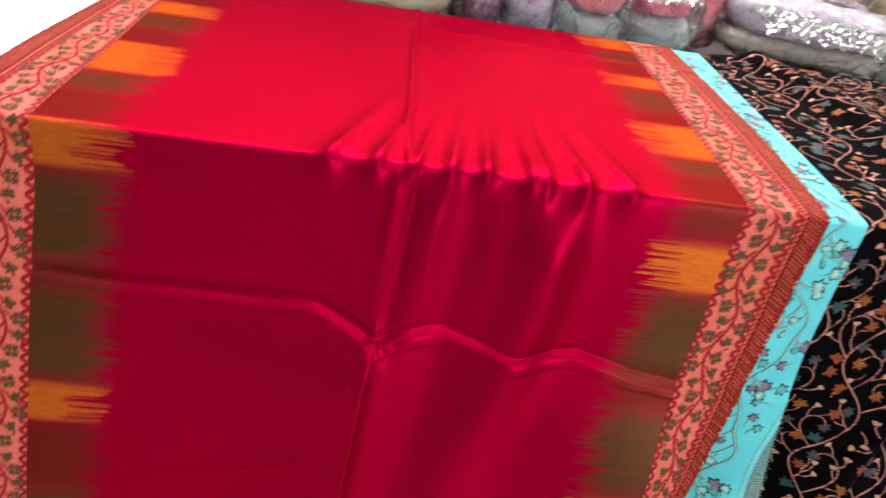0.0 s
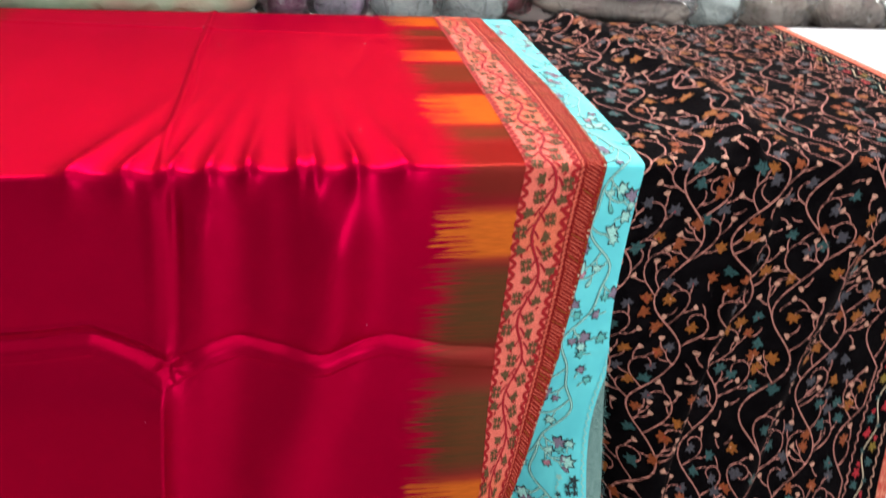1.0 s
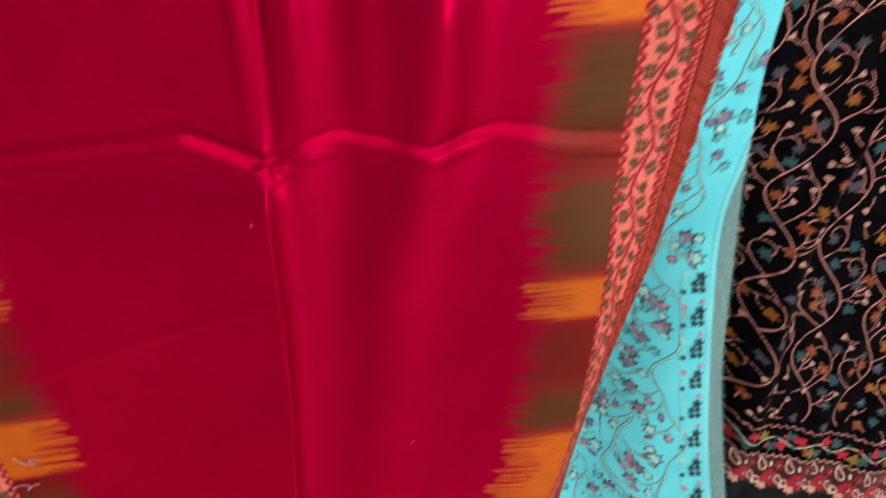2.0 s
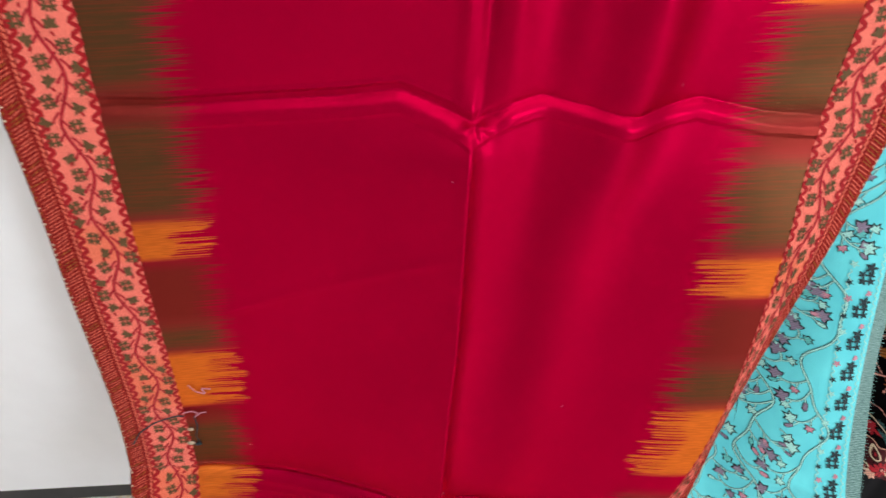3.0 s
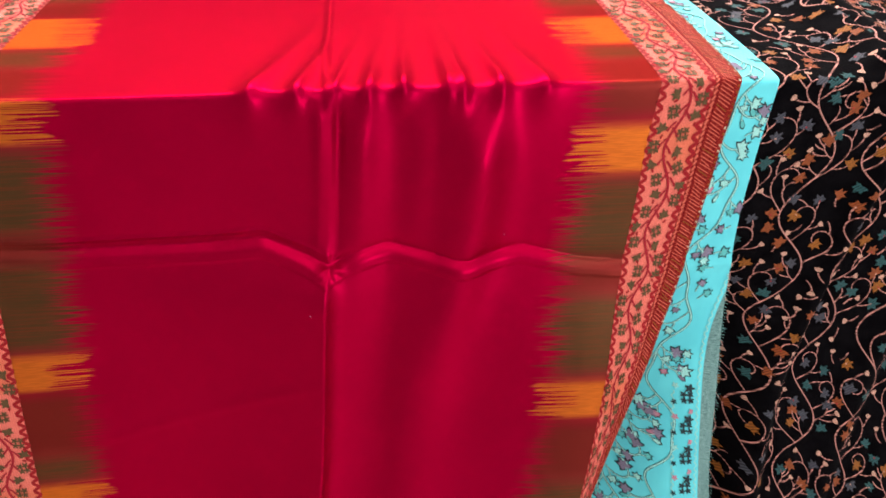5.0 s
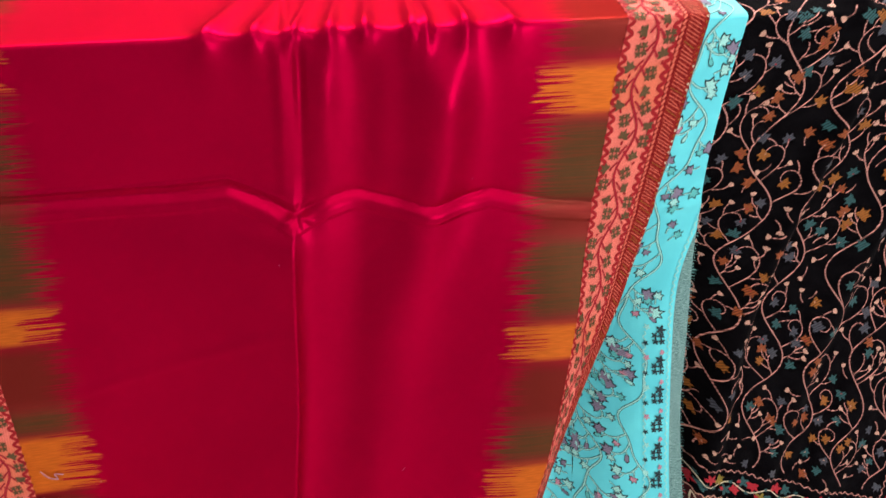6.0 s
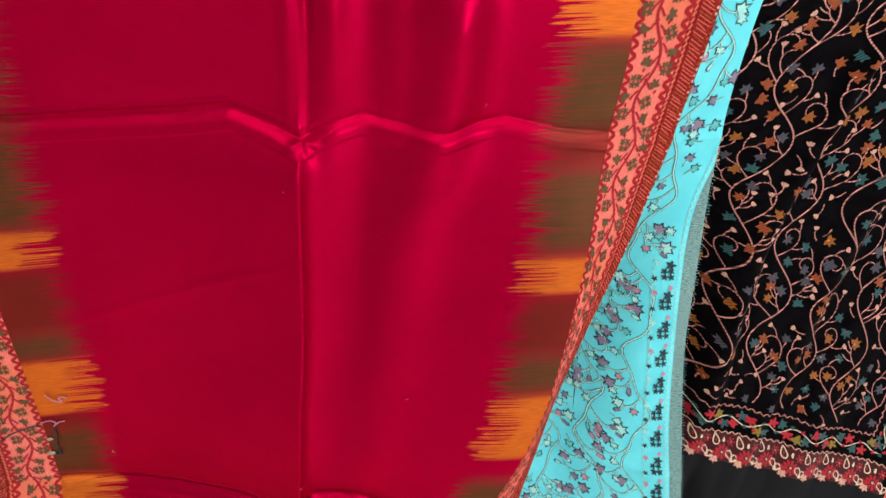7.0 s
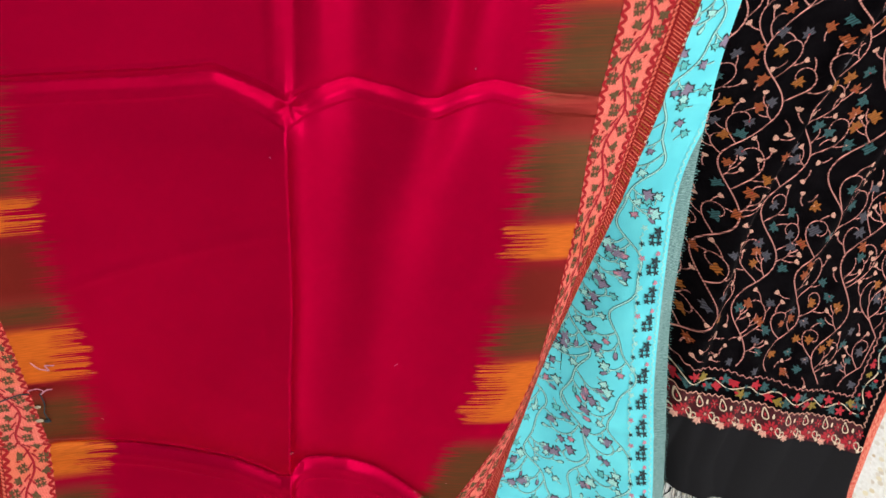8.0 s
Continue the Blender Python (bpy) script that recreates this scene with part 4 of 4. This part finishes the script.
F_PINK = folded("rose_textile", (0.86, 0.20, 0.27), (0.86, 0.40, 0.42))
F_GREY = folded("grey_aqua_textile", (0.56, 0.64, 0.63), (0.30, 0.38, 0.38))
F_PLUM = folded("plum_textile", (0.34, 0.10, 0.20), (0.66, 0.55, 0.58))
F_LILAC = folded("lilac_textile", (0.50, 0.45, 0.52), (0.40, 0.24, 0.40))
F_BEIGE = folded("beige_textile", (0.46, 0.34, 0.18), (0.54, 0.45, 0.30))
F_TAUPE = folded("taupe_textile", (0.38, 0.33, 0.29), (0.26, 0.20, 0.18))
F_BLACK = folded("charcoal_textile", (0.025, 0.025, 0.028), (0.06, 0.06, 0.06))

BENCH = 0.8155


def pack(x, y, z, sx, sy, sz, layers, seed, turn=0.0, tilt=0.0, label=""):
    """A plastic bag with folded textiles in it; layers from below: (share of the height, material)."""
    ob = tagged(new("textile_pack"), label, "packed textile", "packs on the bench")
    h = 0.004
    for i, (share, mat) in enumerate(layers):
        t = share * (sz - 0.012)
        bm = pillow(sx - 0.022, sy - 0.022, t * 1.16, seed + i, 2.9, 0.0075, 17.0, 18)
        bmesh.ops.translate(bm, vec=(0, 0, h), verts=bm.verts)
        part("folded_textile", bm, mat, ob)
        h += t
    bm = pillow(sx, sy, sz, seed + 9, 3.0, 0.0120, 30.0, 40)
    part("plastic_bag", bm, M_PLASTIC, ob, "clear crinkled plastic bag").visible_shadow = False
    # the gathered, crumpled mouth of the bag
    rng = random.Random(seed * 7)
    bm = bmesh.new()
    uv = bm.loops.layers.uv.new("UVMap")
    n, k = 22, 7
    rows = []
    for j in range(k):
        f = j / (k - 1)
        row = []
        for i in range(n):
            a = i / (n - 1) - 0.5
            crinkle = 0.010 * noise.noise(Vector((a * 14, f * 3 + seed, seed * 1.3))) + 0.005 * math.sin(a * 40 + seed)
            row.append(bm.verts.new((a * sx * 0.85 * (1 - 0.25 * f), -sy * 0.36 + crinkle - 0.034 * f, sz * 0.86 + 0.010 * math.sin(f * 3) + crinkle * 0.8 - 0.020 * f * f)))
        rows.append(row)
    for j in range(k - 1):
        for i in range(n - 1):
            bm.faces.new((rows[j][i], rows[j][i + 1], rows[j + 1][i + 1], rows[j + 1][i]))
    part("bag_mouth", bm, M_PLASTIC, ob, "crumpled flap of clear film").visible_shadow = False
    lean = tilt if tilt else rng.uniform(-7, 7)
    ob.matrix_world = pose(x, y, z + 0.3 * sx * abs(math.sin(math.radians(lean))), 0, lean, turn)
    return ob


pack(0.130, 0.56, BENCH, 0.080, 0.17, 0.150, [(0.5, F_PLUM), (0.5, F_PLUM)], 1, 4, 0, "plum striped textiles in a clear plastic bag")
pack(0.210, 0.55, BENCH, 0.085, 0.16, 0.130, [(0.45, F_LILAC), (0.55, F_PLUM)], 2, -6, 0, "purple and grey textiles in a shiny plastic bag")
pack(0.297, 0.54, BENCH, 0.095, 0.16, 0.120, [(0.4, F_GREY), (0.6, F_PINK)], 3, 5, 0, "grey and rose textiles in a clear plastic bag")
pack(0.393, 0.545, BENCH, 0.110, 0.16, 0.125, [(0.42, F_GREY), (0.58, F_PINK)], 4, -4, 0, "grey and rose textiles bulging in a clear plastic bag")
pack(0.457, 0.62, BENCH, 0.085, 0.15, 0.135, [(1.0, F_PINK)], 5, 14, 0, "rose textile in a clear plastic bag")
pack(0.612, 0.56, BENCH + 0.006, 0.265, 0.15, 0.088, [(0.4, F_TAUPE), (0.6, F_LILAC)], 6, -4, 2.5, "lilac and brown textiles in a flat clear bag")
pack(0.661, 0.715, BENCH, 0.240, 0.15, 0.175, [(0.5, F_BEIGE), (0.5, F_BEIGE)], 7, -8, 0, "beige textiles in a crinkled clear bag")
pack(0.771, 0.535, BENCH, 0.062, 0.10, 0.100, [(1.0, F_GREY)], 8, 10, 0, "small pale grey textile in a clear bag")
pack(0.877, 0.56, BENCH, 0.125, 0.16, 0.110, [(0.6, F_TAUPE), (0.4, F_BEIGE)], 9, 3, 0, "taupe and beige textiles in a clear bag")
pack(1.012, 0.56, BENCH, 0.130, 0.16, 0.100, [(0.6, F_TAUPE), (0.4, F_LILAC)], 10, -3, 0, "taupe and lilac textiles in a clear bag")
pack(1.151, 0.56, BENCH, 0.130, 0.16, 0.110, [(0.6, F_TAUPE), (0.4, F_BEIGE)], 11, 5, 0, "taupe textiles stacked in a clear bag")
pack(0.504, 0.79, BENCH, 0.150, 0.16, 0.170, [(1.0, F_PINK)], 12, 6, 0, "large rose textile in a clear bag")
pack(0.328, 0.79, BENCH, 0.170, 0.16, 0.160, [(0.5, F_PINK), (0.5, F_LILAC)], 13, -3, 0, "rose and lilac textiles in a clear bag")
pack(0.161, 0.79, BENCH, 0.150, 0.16, 0.165, [(0.5, F_PLUM), (0.5, F_PINK)], 14, 2, 0, "plum and rose textiles in a clear bag")
pack(0.877, 0.77, BENCH, 0.180, 0.16, 0.160, [(1.0, F_BEIGE)], 15, 2, 0, "tall beige textile bundle in a clear bag")
pack(1.073, 0.77, BENCH, 0.180, 0.16, 0.150, [(1.0, F_BEIGE)], 16, -5, 0, "beige textile bundle in a clear bag")
pack(-0.343, 0.56, BENCH, 0.080, 0.16, 0.150, [(1.0, F_BLACK)], 17, 0, 0, "charcoal textiles in a clear bag")

mint = tagged(new("mint_shawl_bundle"), "pale mint green shawl folded into a soft bundle with soft pinkish patches", "shawl")
bm = pillow(0.37, 0.20, 0.115, 31, 3.2, 0.012, 8.0, 30, 0.02)
bmesh.ops.translate(bm, vec=(-0.090, 0.575, BENCH), verts=bm.verts)
part("lower_fold", bm, M_MINT, mint)
bm = pillow(0.39, 0.22, 0.09, 36, 3.6, 0.012, 9.0, 30, 0.02)
bmesh.ops.translate(bm, vec=(-0.085, 0.585, BENCH + 0.098), verts=bm.verts)
part("upper_fold", bm, M_MINT, mint)


def strands(name, roots, material, parent, label, length, seed, lean=(0.0, 1.0, 0.0), width=0.0007):
    """Loose thread ends: thin bent strips that start at the roots."""
    rng = random.Random(seed)
    verts, faces = [], []
    for r in roots:
        k, n = len(verts), rng.uniform(0.5, 1.0) * length
        sx = rng.uniform(-0.5, 0.5)
        for q in range(4):
            f = q / 3
            p = Vector(r) + Vector((sx * n * f * f, 0, -0.25 * n * f * f)) + Vector(lean) * n * f
            verts += [(p.x - width / 2, p.y, p.z), (p.x + width / 2, p.y, p.z + 0.0001)]
        faces += [(k + 2 * q, k + 2 * q + 1, k + 2 * q + 3, k + 2 * q + 2) for q in range(3)]
    ob = tagged(new(name, mesh_from(name, verts, faces, [material])), label, kind="stuff")
    ob.parent = parent


gx = np.arange(-0.352, 0.352, 0.0024)
strands("thread_ends", red_surface(gx, np.full(len(gx), -0.431)).tolist(), T_ORANGE, red, "loose amber thread ends", 0.008, 3, (0, 1, -0.1))
gw = np.arange(0.17, 0.70, 0.0030)
strands("selvage_threads", cyan_surface(np.full(len(gw), 0.036), gw).tolist(), T_PALE, cyan, "pale loose selvage threads", 0.003, 4, (1, -0.2, 0))


def thread_line(name, pts, surface, lift, radius, material, parent, label):
    """A loose thread lying on a cloth, as a thin tube along points of the cloth's plane."""
    pts = np.array(pts, float)
    t = np.linspace(0, 1, len(pts))
    tt = np.linspace(0, 1, 40)
    uv = np.stack([np.interp(tt, t, pts[:, 0]), np.interp(tt, t, pts[:, 1])], axis=1)
    for _ in range(4):
        uv[1:-1] = (uv[:-2] + 2 * uv[1:-1] + uv[2:]) / 4
    P = surface(uv[:, 0], uv[:, 1])
    P[:, 1] -= lift
    data = bpy.data.curves.new(name, "CURVE")
    data.dimensions, data.bevel_depth, data.bevel_resolution = "3D", radius, 1
    sp = data.splines.new("POLY")
    sp.points.add(len(P) - 1)
    for q, p in zip(sp.points, P):
        q.co = (*p, 1)
    data.materials.append(material)
    ob = tagged(new(name, data), label)
    ob.parent = parent


thread_line("loose_thread", [(-0.274, 0.372), (-0.268, 0.381), (-0.258, 0.385), (-0.262, 0.377), (-0.252, 0.379)], red_surface, 0.002, 0.0006, T_ROSE, red, "looped pink loose thread")
thread_line("loose_thread", [(-0.287, 0.408), (-0.277, 0.406), (-0.271, 0.410), (-0.276, 0.415), (-0.268, 0.409), (-0.262, 0.409)], red_surface, 0.002, 0.0006, T_ROSE, red, "knotted pink loose thread")
thread_line("loose_thread", [(-0.345, 0.446), (-0.335, 0.430), (-0.318, 0.418), (-0.296, 0.411), (-0.287, 0.412)], red_surface, 0.002, 0.0007, T_INK, red, "dark loose thread")
thread_line("loose_thread", [(-0.276, 0.413), (-0.275, 0.428), (-0.279, 0.440), (-0.276, 0.452)], red_surface, 0.002, 0.0006, T_INK, red, "dark loose thread")
for u, w, r in ((-0.284, 0.432, 0.0022), (-0.287, 0.451, 0.0026), (-0.279, 0.453, 0.0024)):
    bm = bmesh.new()
    bmesh.ops.create_icosphere(bm, subdivisions=2, radius=r)
    c = red_surface(np.array([u]), np.array([w]))[0]
    for v in bm.verts:
        v.co = Vector((v.co.x * 1.5, v.co.y * 0.6, v.co.z)) + Vector(c) + Vector((0, -0.001, 0))
    part("knot", bm, T_CREAM if u < -0.28 else T_INK, red, "small thread knot")

lint_rng = random.Random(77)
lint = Pattern([T_ROSE, T_CREAM])
for _ in range(16):
    c = (lint_rng.uniform(-0.26, 0.26), lint_rng.uniform(-0.40, 0.62))
    line, _a = curl(c, lint_rng.uniform(0, 6), lint_rng.uniform(0.0015, 0.004), 150, 300, 5)
    lint.ribbon(line, 0.00045, T_ROSE if lint_rng.random() < 0.7 else T_CREAM, 0.0010)
lint.lay("lint", red_surface, red, "tiny specks of lint")
